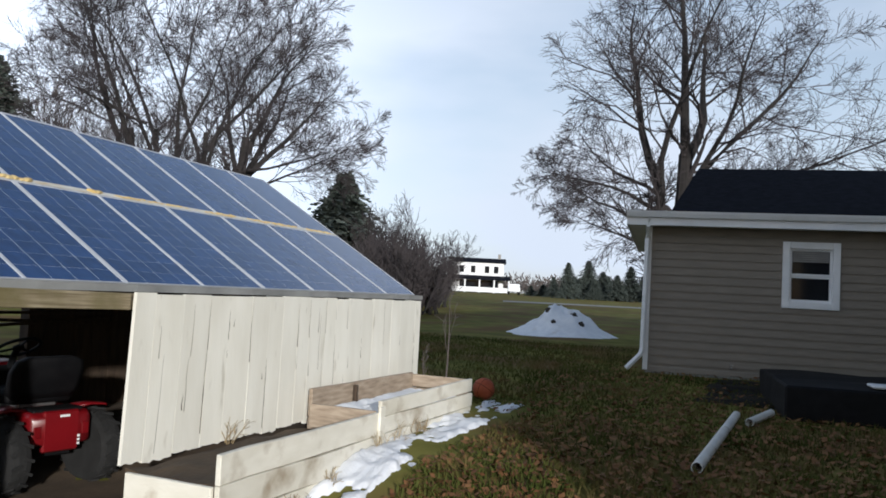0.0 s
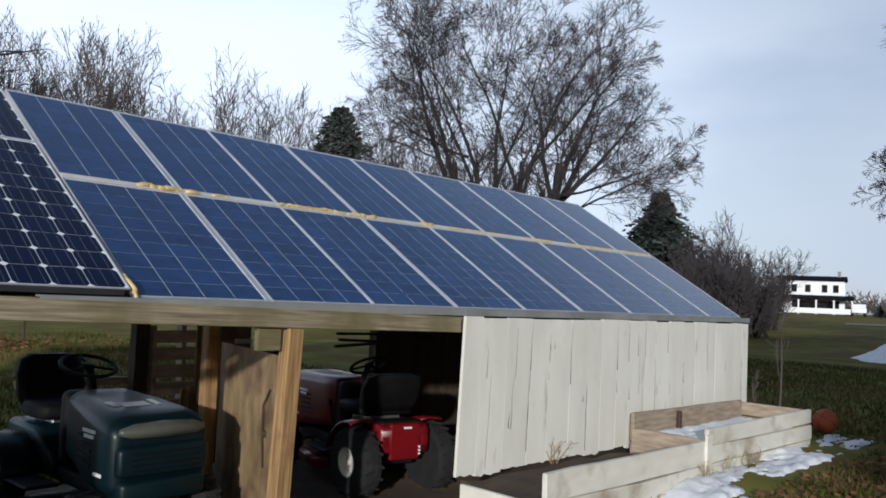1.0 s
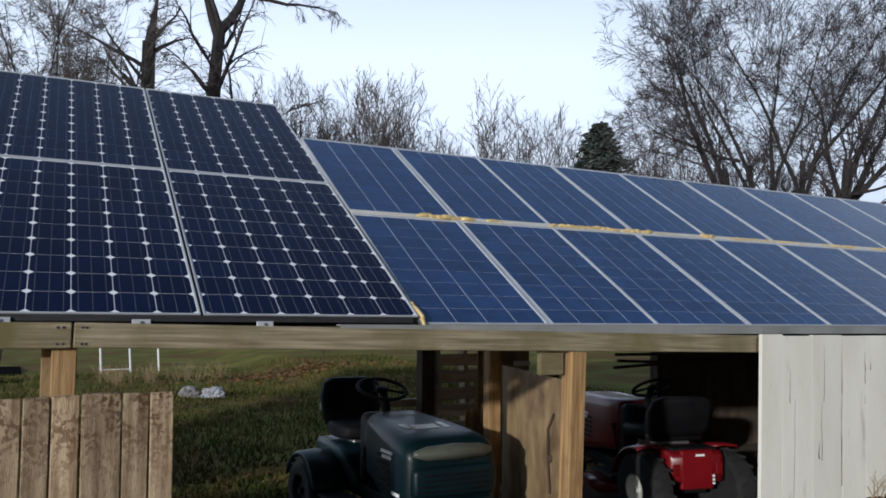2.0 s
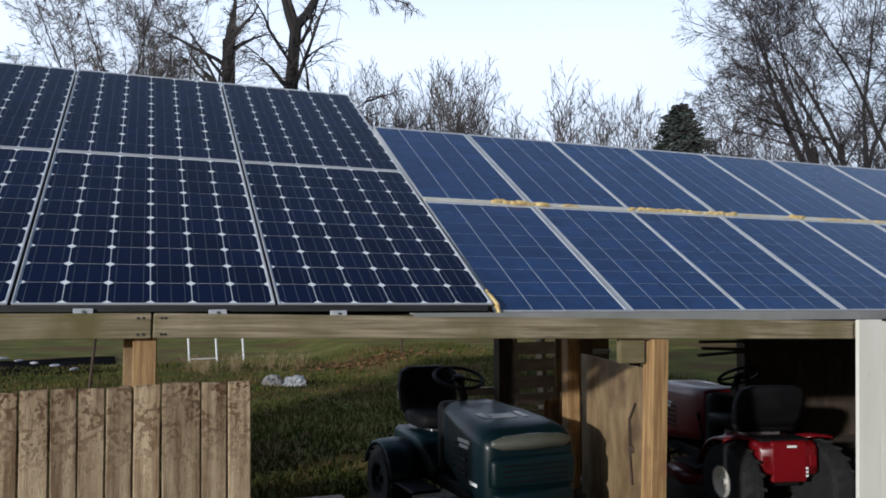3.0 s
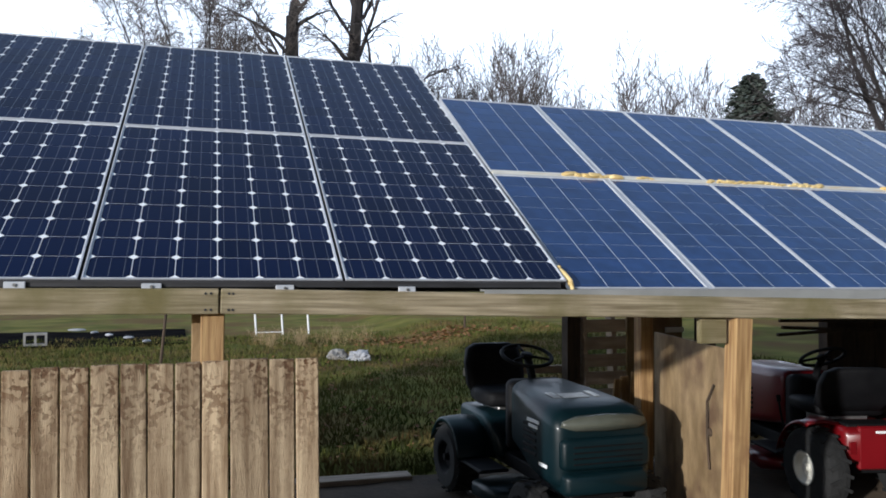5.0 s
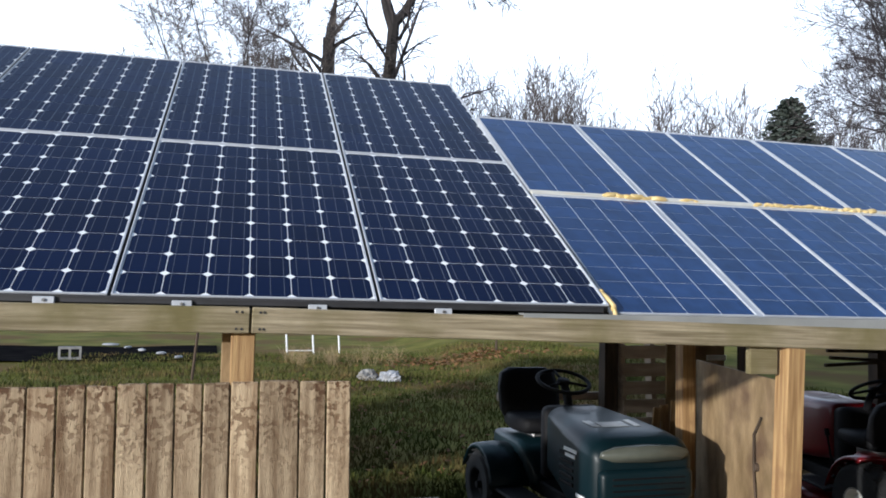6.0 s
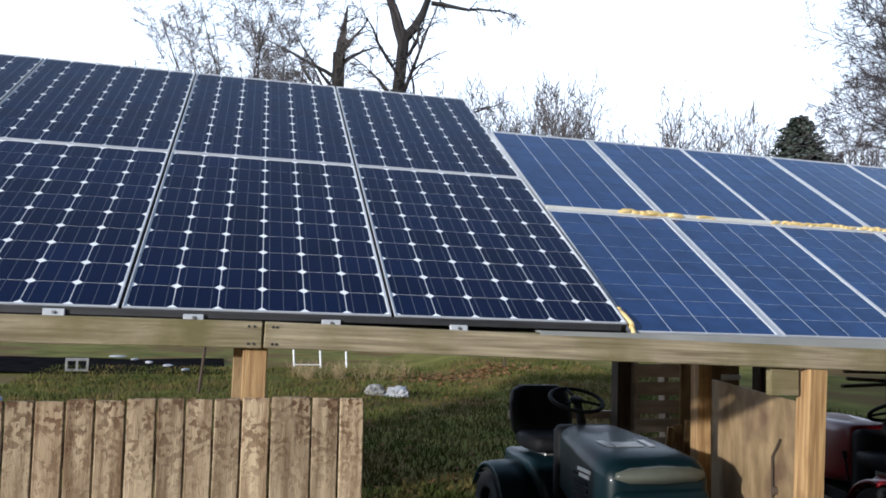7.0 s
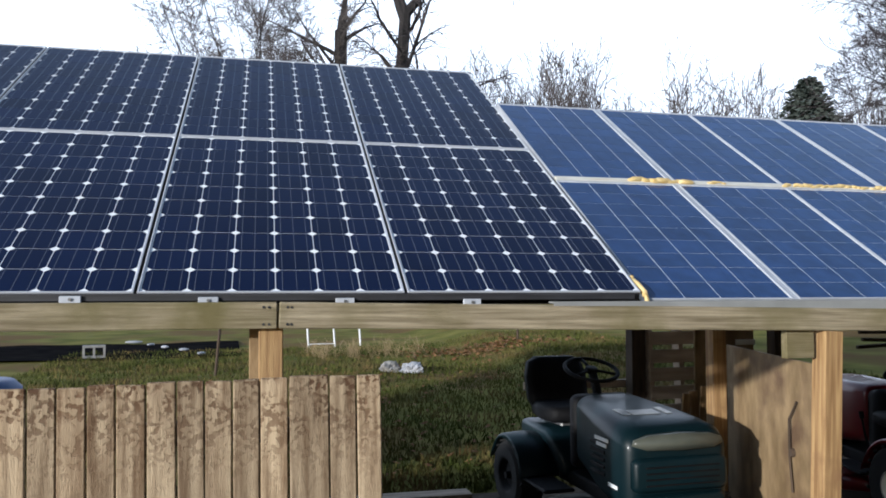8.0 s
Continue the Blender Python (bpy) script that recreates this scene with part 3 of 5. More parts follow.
# ---- white board wall and raised bed ----
def build_white_wall():
    rng = random.Random(11)
    wall = thing("wall_south", pose(2.1, -0.02, -0.035, 0, 0.25, 0.95) @ pose(-2.1, 0, 0), "white painted board wall, weathered with dark cracks", "wall", kind="structure")
    x = 2.115
    while x < 6.34:
        w = min(rng.choice((0.19, 0.22, 0.24, 0.17, 0.26)), 6.37 - x)
        bm = bmesh.new()
        foot = 0.025 + rng.uniform(-0.012, 0.012)
        top = 1.035 + rng.uniform(-0.008, 0.004)
        lean = -0.035 * max(0, 1 - (x - 2.08) / 2.0)
        vs = box(bm, x + 0.0006, x + w - 0.0006, -0.080 + rng.uniform(-0.0008, 0.0008), -0.056, foot, top)
        bmesh.ops.subdivide_edges(bm, edges=[e for e in bm.edges if abs(e.verts[0].co.x - e.verts[1].co.x) > 0.1], cuts=7)
        for v in bm.verts:
            if v.co.z < 0.6:
                v.co.x += lean + rng.uniform(-0.0008, 0.0008)
                v.co.z += 0.014 * noise.noise(Vector((v.co.x * 21, 0, 3))) + 0.008 * noise.noise(Vector((v.co.x * 60, 0, 9)))
        part("board", bm, PAINT, wall)
        x += w
    # cracks along the joints and within the boards
    joints = [min(v.co.x for v in ob.data.vertices if v.co.z > 0.9) for ob in wall.children if ob.name.startswith("board")][1:]
    for k in range(40):
        bm = bmesh.new()
        cz, h = rng.uniform(0.2, 0.95), rng.choice((0.05, 0.1, 0.2, 0.34, 0.45, 0.62))
        cx = rng.choice(joints) if k % 3 else rng.uniform(2.25, 6.0)
        pts = []
        for q in range(6):
            z = min(max(cz + h * (q / 5 - 0.5), 0.06), 1.015)
            lean = -0.055 * max(0, 1 - (cx - 2.08) / 2.0) * (1.035 - z)
            pts.append((cx + lean + rng.uniform(-0.004, 0.004), -0.0815, z))
        tube(bm, pts, 0.0010 + 0.0026 * rng.random(), 5, 0.0005)
        part("crack", bm, DARKWOOD, wall, "dark split in the wood")


def plank_row(ob, x0, y0, x1, y1, base, heights, thick, material, rng, wav=0.006):
    """Stacked planks from (x0, y0) to (x1, y1), each its own part."""
    d = Vector((x1 - x0, y1 - y0, 0))
    ang = math.degrees(math.atan2(d.y, d.x))
    z = base
    for h in heights:
        bm = bmesh.new()
        box(bm, 0, d.length, -thick / 2, thick / 2, 0.004, h - 0.004, bevel=0.005)
        bmesh.ops.subdivide_edges(bm, edges=[e for e in bm.edges if abs((e.verts[0].co - e.verts[1].co).x) > d.length * 0.8], cuts=6)
        for v in bm.verts:
            v.co.z += wav * noise.noise(Vector((v.co.x * 1.7, z * 9, 3))) + 0.3 * wav * noise.noise(Vector((v.co.x * 8, z * 9, 7)))
            v.co.y += wav * noise.noise(Vector((v.co.x * 1.3, z * 7, 5)))
        p = part("plank", bm, material, ob)
        p.matrix_basis = pose(x0, y0, z, 0, rng.uniform(-0.3, 0.3), ang)
        z += h
    return z


def build_bed():
    rng = random.Random(3)
    bed = thing("raised_bed", pose(2.09, -0.03, -0.03) @ Matrix.Diagonal((1.03, 1, 1, 1)) @ pose(-1.99, 0, 0), "long raised garden bed of white-painted planks, partly filled with snow", "garden bed")
    plank_row(bed, 1.99, -0.75, 3.835, -0.75, -0.36, (0.18, 0.182, 0.178), 0.035, BEDPAINT, rng, 0.012)
    plank_row(bed, 3.845, -0.76, 5.77, -0.76, -0.13, (0.135, 0.135, 0.13), 0.035, BEDPAINT, rng, 0.012)
    plank_row(bed, 5.75, -0.74, 5.75, -0.13, -0.13, (0.135, 0.135, 0.13), 0.035, RAW, rng)
    plank_row(bed, 3.86, -0.13, 5.73, -0.13, -0.13, (0.2, 0.23), 0.035, RAW, rng)
    plank_row(bed, 3.84, -0.73, 3.84, -0.15, -0.2, (0.2, 0.19), 0.035, RAW, rng)
    plank_row(bed, 1.98, -0.73, 1.98, -0.12, -0.38, (0.19, 0.19), 0.03, BEDPAINT, rng, 0.012)
    bm = bmesh.new()
    box(bm, 3.80, 3.88, -0.795, -0.772, -0.2, 0.225, bevel=0.004)
    part("batten", bm, BEDPAINT, bed)
    bm = bmesh.new()
    box(bm, 4.5, 4.54, -0.185, -0.15, -0.1, 0.27, bevel=0.004)
    part("stake", bm, DARKWOOD, bed)
    bm = bmesh.new()
    box(bm, 2.0, 3.82, -0.73, -0.09, -0.4, 0.0)
    bmesh.ops.subdivide_edges(bm, edges=bm.edges[:], cuts=8, use_grid_fill=True)
    for v in bm.verts:
        v.co.z += 0.03 * noise.noise(v.co * 5) if v.co.z > -0.1 else 0
    part("soil", bm, DIRT, bed)
    snow_slab("snow_in_bed", 4.04, 5.93, -0.77, -0.18, lambda x, y: 0.095, 0.035, "thin old snow lying in the raised bed", rng, 0.12)


def snow_slab(name, x0, x1, y0, y1, base, thick, label, rng, cover=0.0):
    """A patch of snow with an uneven outline."""
    n, k = 130, 40
    bm = bmesh.new()
    grid = {}
    for i in range(n + 1):
        for j in range(k + 1):
            u, v = i / n, j / k
            x, y = x0 + (x1 - x0) * u, y0 + (y1 - y0) * v
            edge = min(1, 8 * min(u, 1 - u), 5 * min(v, 1 - v))
            h = edge - 0.45 + 0.6 * noise.noise(Vector((x * 1.6, y * 2.5, 4))) + 0.45 * noise.noise(Vector((x * 5, y * 6, 9))) + 0.25 * noise.noise(Vector((x * 13, y * 15, 2))) - cover
            grid[i, j] = bm.verts.new((x, y, base(x, y) + (thick * min(1, h * 1.8) if h > 0 else -0.03)))
    for i in range(n):
        for j in range(k):
            q = [grid[i, j], grid[i + 1, j], grid[i + 1, j + 1], grid[i, j + 1]]
            bm.faces.new(q)
    tagged(part(name, bm, SNOW, smooth=True), label, "snow")


build_white_wall()
build_bed()
snow_slab("snow_patch", 1.9, 7.1, -1.24, -0.70, lambda x, y: ground_z(x, y) + 0.012 + 0.02 * noise.noise(Vector((x * 7, y * 8, 1))), 0.04, "dirty melting snow along the foot of the raised bed", random.Random(8), 0.32)


# ---- fence of weathered boards ----
def build_fence():
    rng = random.Random(21)
    fence = thing("board_fence", pose(0, 0, 0), "low fence of weathered boards with flaking brown knots", "fence")
    widths = [0.094, 0.101, 0.148, 0.102, 0.097, 0.097, 0.096, 0.102, 0.101, 0.096, 0.097, 0.095]
    x = -1.119
    while x > -8.9:
        w = widths.pop(0) if widths else rng.choice((0.105, 0.12, 0.135, 0.145, 0.095))
        bm = bmesh.new()
        top = 0.792 + 0.014 * (x + 1.08) + rng.uniform(-0.004, 0.004)
        y = -0.052 + rng.uniform(-0.004, 0.004)
        box(bm, x - w + 0.0025, x - 0.0025, y - 0.022, y, -0.43, top, bevel=0.004)
        sway = 0.012 * rng.choice((0.7, 1.0, 1.3))
        for v in bm.verts:
            v.co.x += sway * (0.8 - v.co.z)
            if v.co.z > 0.5:
                v.co.z += 0.004 * noise.noise(Vector((v.co.x * 30, v.co.y * 30, 2)))
        part("board", bm, WEATHERED, fence)
        x -= w
    for z in (0.0, 0.55):
        bm = bmesh.new()
        box(bm, -8.9, -1.15, -0.046, -0.014, z, z + 0.085, bevel=0.003)
        part("rail", bm, DARKWOOD, fence)


build_fence()


# ---- garage ----
def build_garage():
    ob = thing("garage", pose(11.2, -1.7, 0, 0, 0, -82.5), "small taupe vinyl-sided building with black roof and white trim", "building")
    L, D, H = 8.5, 6.8, 2.27
    wx0, wx1, wz0, wz1 = 1.955, 2.745, 1.10, 2.09
    bm = bmesh.new()
    # body walls set behind the siding, with the window's opening left free
    for a, b, c, d in ((0.04, wx0, 0.0, H), (wx1, L, 0.0, H), (wx0, wx1, 0.0, wz0), (wx0, wx1, wz1, H)):
        box(bm, a, b, 0.03, 0.14, c, d)
    box(bm, 0.04, 0.14, 0.141, D, 0, H)
    box(bm, L - 0.1, L, 0.141, D, 0, H)
    box(bm, 0.141, L - 0.101, D - 0.1, D, 0, H)
    part("wall", bm, SIDING, ob)
    bm = bmesh.new()
    box(bm, 0.02, L, 0.012, D, -0.3, 0.1)
    part("foundation", bm, CONCRETE, ob)
    # each course of siding, leaning out at its foot
    step, z = 0.125, 0.02
    while z < H - 0.02:
        top = min(z + step, H)
        for a, b in (((0.055, wx0), (wx1, L)) if wz0 - 0.06 < z < wz1 - 0.03 else ((0.055, L),)):
            bm = bmesh.new()
            vs = [bm.verts.new(p) for p in ((a, 0.0, z), (b, 0.0, z), (b, 0.02, top), (a, 0.02, top), (a, 0.03, z), (b, 0.03, z), (b, 0.03, top), (a, 0.03, top))]
            for q in ((0, 1, 2, 3), (4, 7, 6, 5), (0, 4, 5, 1), (3, 2, 6, 7), (0, 3, 7, 4), (1, 5, 6, 2)):
                bm.faces.new([vs[i] for i in q])
            part("siding_course", bm, SIDING, ob)
        z += step
    bm = bmesh.new()
    box(bm, -0.02, 0.055, -0.015, 0.08, 0.04, H, bevel=0.004)
    part("corner_trim", bm, TRIM, ob)
    # window
    win = new("window")
    win.parent = ob
    for nm, q in (("window_trim", (wx0, wx0 + 0.1, wz0, wz1)), ("window_trim", (wx1 - 0.1, wx1, wz0, wz1)), ("window_trim", (wx0 + 0.1, wx1 - 0.1, wz1 - 0.1, wz1)), ("window_sill", (wx0 + 0.1, wx1 - 0.1, wz0, wz0 + 0.1))):
        bm = bmesh.new()
        box(bm, q[0] + 0.0005, q[1] - 0.0005, -0.03, 0.06, q[2], q[3], bevel=0.005)
        part(nm, bm, TRIM, win)
    mid = (wz0 + wz1) / 2 - 0.01
    for z0, z1, y in ((mid, wz1 - 0.1, 0.03), (wz0 + 0.1, mid, 0.045)):
        bm = bmesh.new()
        a, b = wx0 + 0.101, wx1 - 0.101
        box(bm, a, a + 0.035, y, y + 0.03, z0, z1)
        box(bm, b - 0.035, b, y, y + 0.03, z0, z1)
        box(bm, a + 0.0355, b - 0.0355, y, y + 0.03, z0, z0 + 0.035)
        box(bm, a + 0.0355, b - 0.0355, y, y + 0.03, z1 - 0.03, z1)
        part("sash", bm, TRIM, win)
        bm = bmesh.new()
        box(bm, a + 0.036, b - 0.036, y + 0.012, y + 0.018, z0 + 0.036, z1 - 0.031)
        part("pane", bm, GLASS, win, "dark window pane")
    bm = bmesh.new()
    for i in range(6):
        box(bm, wx0 + 0.145, wx1 - 0.145, 0.034, 0.038, mid + 0.21 + 0.03 * i, mid + 0.236 + 0.03 * i)
    part("blind", bm, CONCRETE, win, "half-lowered grey blind")
    # eaves, gutter, roof
    bm = bmesh.new()
    box(bm, -0.3, L + 0.3, -0.34, D + 0.3, H + 0.001, H + 0.03)
    part("soffit", bm, TRIM, ob)
    bm = bmesh.new()
    box(bm, -0.3, L + 0.3, -0.36, -0.335, H - 0.02, H + 0.17, bevel=0.004)
    box(bm, -0.325, -0.3, -0.36, D + 0.3, H - 0.02, H + 0.17, bevel=0.004)
    part("fascia", bm, TRIM, ob)
    bm = bmesh.new()
    prof = ((0, 0), (-0.06, 0.01), (-0.09, 0.07), (-0.1, 0.1), (-0.085, 0.1), (-0.07, 0.06), (-0.05, 0.025), (0, 0.02))
    loft(bm, [[(x, -0.362 + a, H + 0.09 + b) for a, b in prof] for x in (-0.33, L + 0.3)])
    part("gutter", bm, TRIM, ob)
    bm = bmesh.new()
    e, r = H + 0.175, 3.72
    lo = [(0.30, -0.3, e), (L + 0.3, -0.3, e), (L + 0.3, D + 0.25, e), (0.30, D + 0.25, e)]
    hi = [(0.85, D / 2, r), (L - 0.9, D / 2, r)]
    v = [bm.verts.new(p) for p in lo + hi]
    for q in ((0, 1, 5, 4), (2, 3, 4, 5), (3, 0, 4), (1, 2, 5), (3, 2, 1, 0)):
        bm.faces.new([v[i] for i in q])
    roof = part("roof", bm, SHINGLE, ob)
    bm = bmesh.new()
    box(bm, -0.31, 0.6, -0.33, D + 0.25, H + 0.1705, H + 0.19, bevel=0.005)
    part("eave_shingles", bm, SHINGLE, ob)
    bm = bmesh.new()
    tube(bm, [(-0.0, -0.35, H + 0.08), (0.0, -0.33, H - 0.02), (-0.01, -0.07, H - 0.2), (-0.03, -0.065, 0.36), (-0.05, -0.08, 0.28), (-0.26, -0.14, 0.05)], 0.042, 6)
    part("downspout", bm, TRIM, ob)
    bm = bmesh.new()
    cyl(bm, 0.014, 0.014, 0.07, pose(1.28, 0.0, 0.16, 90), 10)
    cyl(bm, 0.03, 0.03, 0.012, pose(1.28, -0.05, 0.19, 0), 8)
    part("tap", bm, STEEL, ob, "outdoor tap")
    # black covered bulkhead before the wall
    bulk = thing("bulkhead", pose(7.55, -3.68, -0.09, 0, 0, -82.5), "low black covered bulkhead beside the building", "bulkhead")
    bm = bmesh.new()
    vs = box(bm, 0, 2.6, 0, 2.2, 0, 0.40, bevel=0.02)
    bmesh.ops.subdivide_edges(bm, edges=bm.edges[:], cuts=5, use_grid_fill=True)
    for q in bm.verts:
        q.co += Vector((0.02, 0.02, 0.03)) * noise.noise(q.co * 2.5)
    part("cover", bm, BLACK, bulk)
    bm = bmesh.new()
    box(bm, 0.85, 1.6, 0.1, 0.4, 0.42, 0.45, bevel=0.01)
    part("white_board", bm, TRIM, bulk, "white board lying on the black cover")


build_garage()


# ---- pipes, ball, sapling, snow heap ----
def lie(name, p, q, r, material, label, category, group=""):
    ob = thing(name, pose(0, 0, 0), label, category, group)
    bm = bmesh.new()
    a, b = Vector(p), Vector(q)
    d = (b - a).normalized()
    u = d.orthogonal().normalized()
    w = d.cross(u)
    rows = []
    for c, k in ((a, r * 0.86), (a, r), (b, r), (b, r * 0.86)):
        rows.append([bm.verts.new(c + k * (math.cos(t) * u + math.sin(t) * w)) for t in [2 * math.pi * j / 20 for j in range(20)]])
    rows.append(rows[0])
    for s, t in zip(rows, rows[1:]):
        for j in range(20):
            bm.faces.new((s[j], s[(j + 1) % 20], t[(j + 1) % 20], t[j]))
    part("pipe", bm, material, ob, smooth=False)
    return ob


lie("pipe", (4.49, -3.08, -0.06), (7.3, -3.22, -0.02), 0.042, PVC, "long white plastic pipe lying on the grass", "pipe", "pipes")
lie("pipe", (6.85, -3.36, -0.02), (7.6, -3.55, 0.0), 0.04, PVC, "short white plastic pipe lying by the building", "pipe", "pipes")


def build_ball():
    ob = thing("ball", pose(6.75, -0.66, ground_z(6.75, 0) + 0.125, 20, 30, 0), "worn orange basketball lying on the grass", "ball")
    bm = bmesh.new()
    bmesh.ops.create_icosphere(bm, subdivisions=4, radius=0.12)
    part("skin", bm, ORANGE, ob, smooth=True)
    for m in (pose(0, 0, 0), pose(0, 0, 0, 90), pose(0, 0, 0, 0, 90)):
        bm = bmesh.new()
        ring(bm, 0.1195, 0.0022, m, 40, 6)
        part("seam", bm, BLACK, ob, "dark seam")


build_ball()


def build_heap():
    bm = bmesh.new()
    n, k = 48, 14
    rows = []
    for j in range(k + 1):
        u = j / k
        row = []
        for i in range(n):
            a = 2 * math.pi * i / n
            rr = u * (1.6 + 0.5 * noise.noise(Vector((math.cos(a), math.sin(a), 2)) * 1.3))
            h = 1.22 * (1 - u) ** 1.9 if u > 0.26 else 1.22 * (0.74 ** 1.9) + 0.45 * (0.26 - u)
            h += 0.12 * noise.noise(Vector((math.cos(a) * rr * 8, math.sin(a) * rr * 8, 3))) * (1 - u) + 0.26 * noise.noise(Vector((math.cos(a) * rr * 2.6, math.sin(a) * rr * 2.6, 7))) * (1 - u)
            row.append(bm.verts.new((rr * math.cos(a) * 0.8, rr * math.sin(a), h - 0.02)))
        rows.append(row)
    for q, w in zip(rows, rows[1:]):
        for i in range(n):
            bm.faces.new((q[i], q[(i + 1) % n], w[(i + 1) % n], w[i]))
    ob = part("snow_mound", bm, SNOW, smooth=True)
    ob.matrix_basis = pose(19.6, 1.75, ground_z(20.5, 2) - 0.02)
    tagged(ob, "tall mound of old ploughed snow on the lawn", "snow mound")
    r2 = random.Random(6)
    for k in range(4):
        a, q = r2.uniform(1.8, 4.6), r2.uniform(0.45, 0.95)
        bm = bmesh.new()
        bmesh.ops.create_icosphere(bm, subdivisions=2, radius=r2.uniform(0.05, 0.11))
        for v in bm.verts:
            v.co *= 1 + 0.4 * noise.noise(v.co * 14)
        clod = part("clod", bm, SOILY)
        clod.matrix_basis = pose(19.6 + q * math.cos(a) * 0.8, 1.75 + q * math.sin(a), ground_z(20, 2) + 1.05 * (1 - q / 1.6) ** 1.5)
        tagged(clod, "dark clod of earth stuck in the snow mound", "clod", "clods")


build_heap()


# ---- bare trees ----
def grow(V, F, rng, p, d, length, r, level, spec, taper=0.0):
    """A tapered limb with its side branches, into lists of corners and faces."""
    nseg, sides = (7, 7) if level == 0 else (5, 5) if level == 1 else (4, 4) if level == 2 else (3, 3) if level == 3 else (2, 3)
    p, d = p.copy(), d.normalized()
    start = len(V)
    tip = max(spec["twig"], r * (taper or (0.12 if level == 0 else 0.22)))
    nodes = []
    for i in range(nseg + 1):
        k = r + (tip - r) * i / nseg
        a = d.orthogonal().normalized()
        b = d.cross(a)
        for j in range(sides):
            t = 2 * math.pi * j / sides
            V.append(p + k * (math.cos(t) * a + math.sin(t) * b))
        nodes.append((p.copy(), d.copy(), k))
        bend = Vector((rng.gauss(0, 1), rng.gauss(0, 1), rng.gauss(0, 1))) * spec["crook"][min(level, 3)] * (0.0 if taper else 1)
        d = (d + bend + Vector((0, 0, spec["lift"][min(level, 3)]))).normalized()
        p = p + d * (length / nseg)
    for i in range(nseg):
        for j in range(sides):
            q = start + i * sides
            F.append((q + j, q + (j + 1) % sides, q + sides + (j + 1) % sides, q + sides + j))
    if level >= spec["levels"]:
        return
    count = spec["kids"][level]
    lo = spec["bare"][level]
    for c in range(count):
        u = lo + (1 - lo) * (c + rng.random()) / count
        i = min(nseg - 1, int(u * nseg))
        q, e, k = nodes[i][0].lerp(nodes[i + 1][0], u * nseg - i), nodes[i][1], nodes[i][2]
        side = e.orthogonal().normalized()
        side.rotate(Matrix.Rotation(rng.uniform(0, 2 * math.pi), 3, e))
        ang = radians(rng.uniform(*spec["angle"][level]))
        e2 = e * math.cos(ang) + side * math.sin(ang)
        grow(V, F, rng, q, e2, length * spec["ratio"][level] * (1.15 - 0.6 * u) * rng.uniform(0.7, 1.2), max(spec["twig"], k * spec["thin"] * (0.68 if level == 0 else 1.0)), level + 1, spec)


def list_mesh(name, V, F, material):
    me = bpy.data.meshes.new(name)
    me.from_pydata([tuple(v) for v in V], [], F)
    me.materials.append(material)
    return me


def bare_tree(m, seed, stems, spec, label, bark=None, twig=None, group="", name="tree"):
    """stems: rows of base offset, direction, length and radius of each trunk."""
    rng = random.Random(seed)
    ob = thing(name, m, label, "tree", group)
    V, F, CV, CF = [], [], [], []
    for base, d, length, r, *taper in stems:
        one_v, one_f = [], []
        grow(one_v, one_f, rng, Vector(base), Vector(d), length, r, 0, spec, *taper)
        cut_v, cut_f = 8 * 7, 7 * 7
        k = len(V)
        V += one_v[:cut_v]
        F += [tuple(i + k for i in f) for f in one_f[:cut_f]]
        k = len(CV) - cut_v
        CV += one_v[cut_v:]
        CF += [tuple(i + k for i in f) for f in one_f[cut_f:]]
    for nm, v, f, mt in (("trunk", V, F, bark or BARK), ("crown", CV, CF, twig or TWIG)):
        part_ob = new(nm, list_mesh(nm, v, f, mt))
        part_ob.parent = ob
    return ob


MAPLE = dict(levels=3, kids=(15, 10, 8), bare=(0.22, 0.12, 0.1), angle=((18, 50), (22, 55), (25, 62)), ratio=(0.38, 0.44, 0.55), thin=0.42, twig=0.0095,
             crook=(0.035, 0.1, 0.15, 0.2), lift=(0.03, 0.07, 0.05, 0.03))

FORKED = dict(MAPLE, levels=4, kids=(10, 7, 5, 5), bare=(0.25, 0.2, 0.15, 0.1), angle=((18, 42), (20, 48), (22, 52), (25, 58)), ratio=(0.5, 0.52, 0.52, 0.55), thin=0.58, twig=0.009,
              crook=(0.05, 0.11, 0.15, 0.18), lift=(0.03, 0.05, 0.03, 0.0))


def place(az, dist):
    """A place on the lawn at that bearing and distance from the path's start."""
    x, y = -1.5 + dist * math.cos(radians(az)), -3.3 + dist * math.sin(radians(az))
    return x, y, ground_z(x, y)


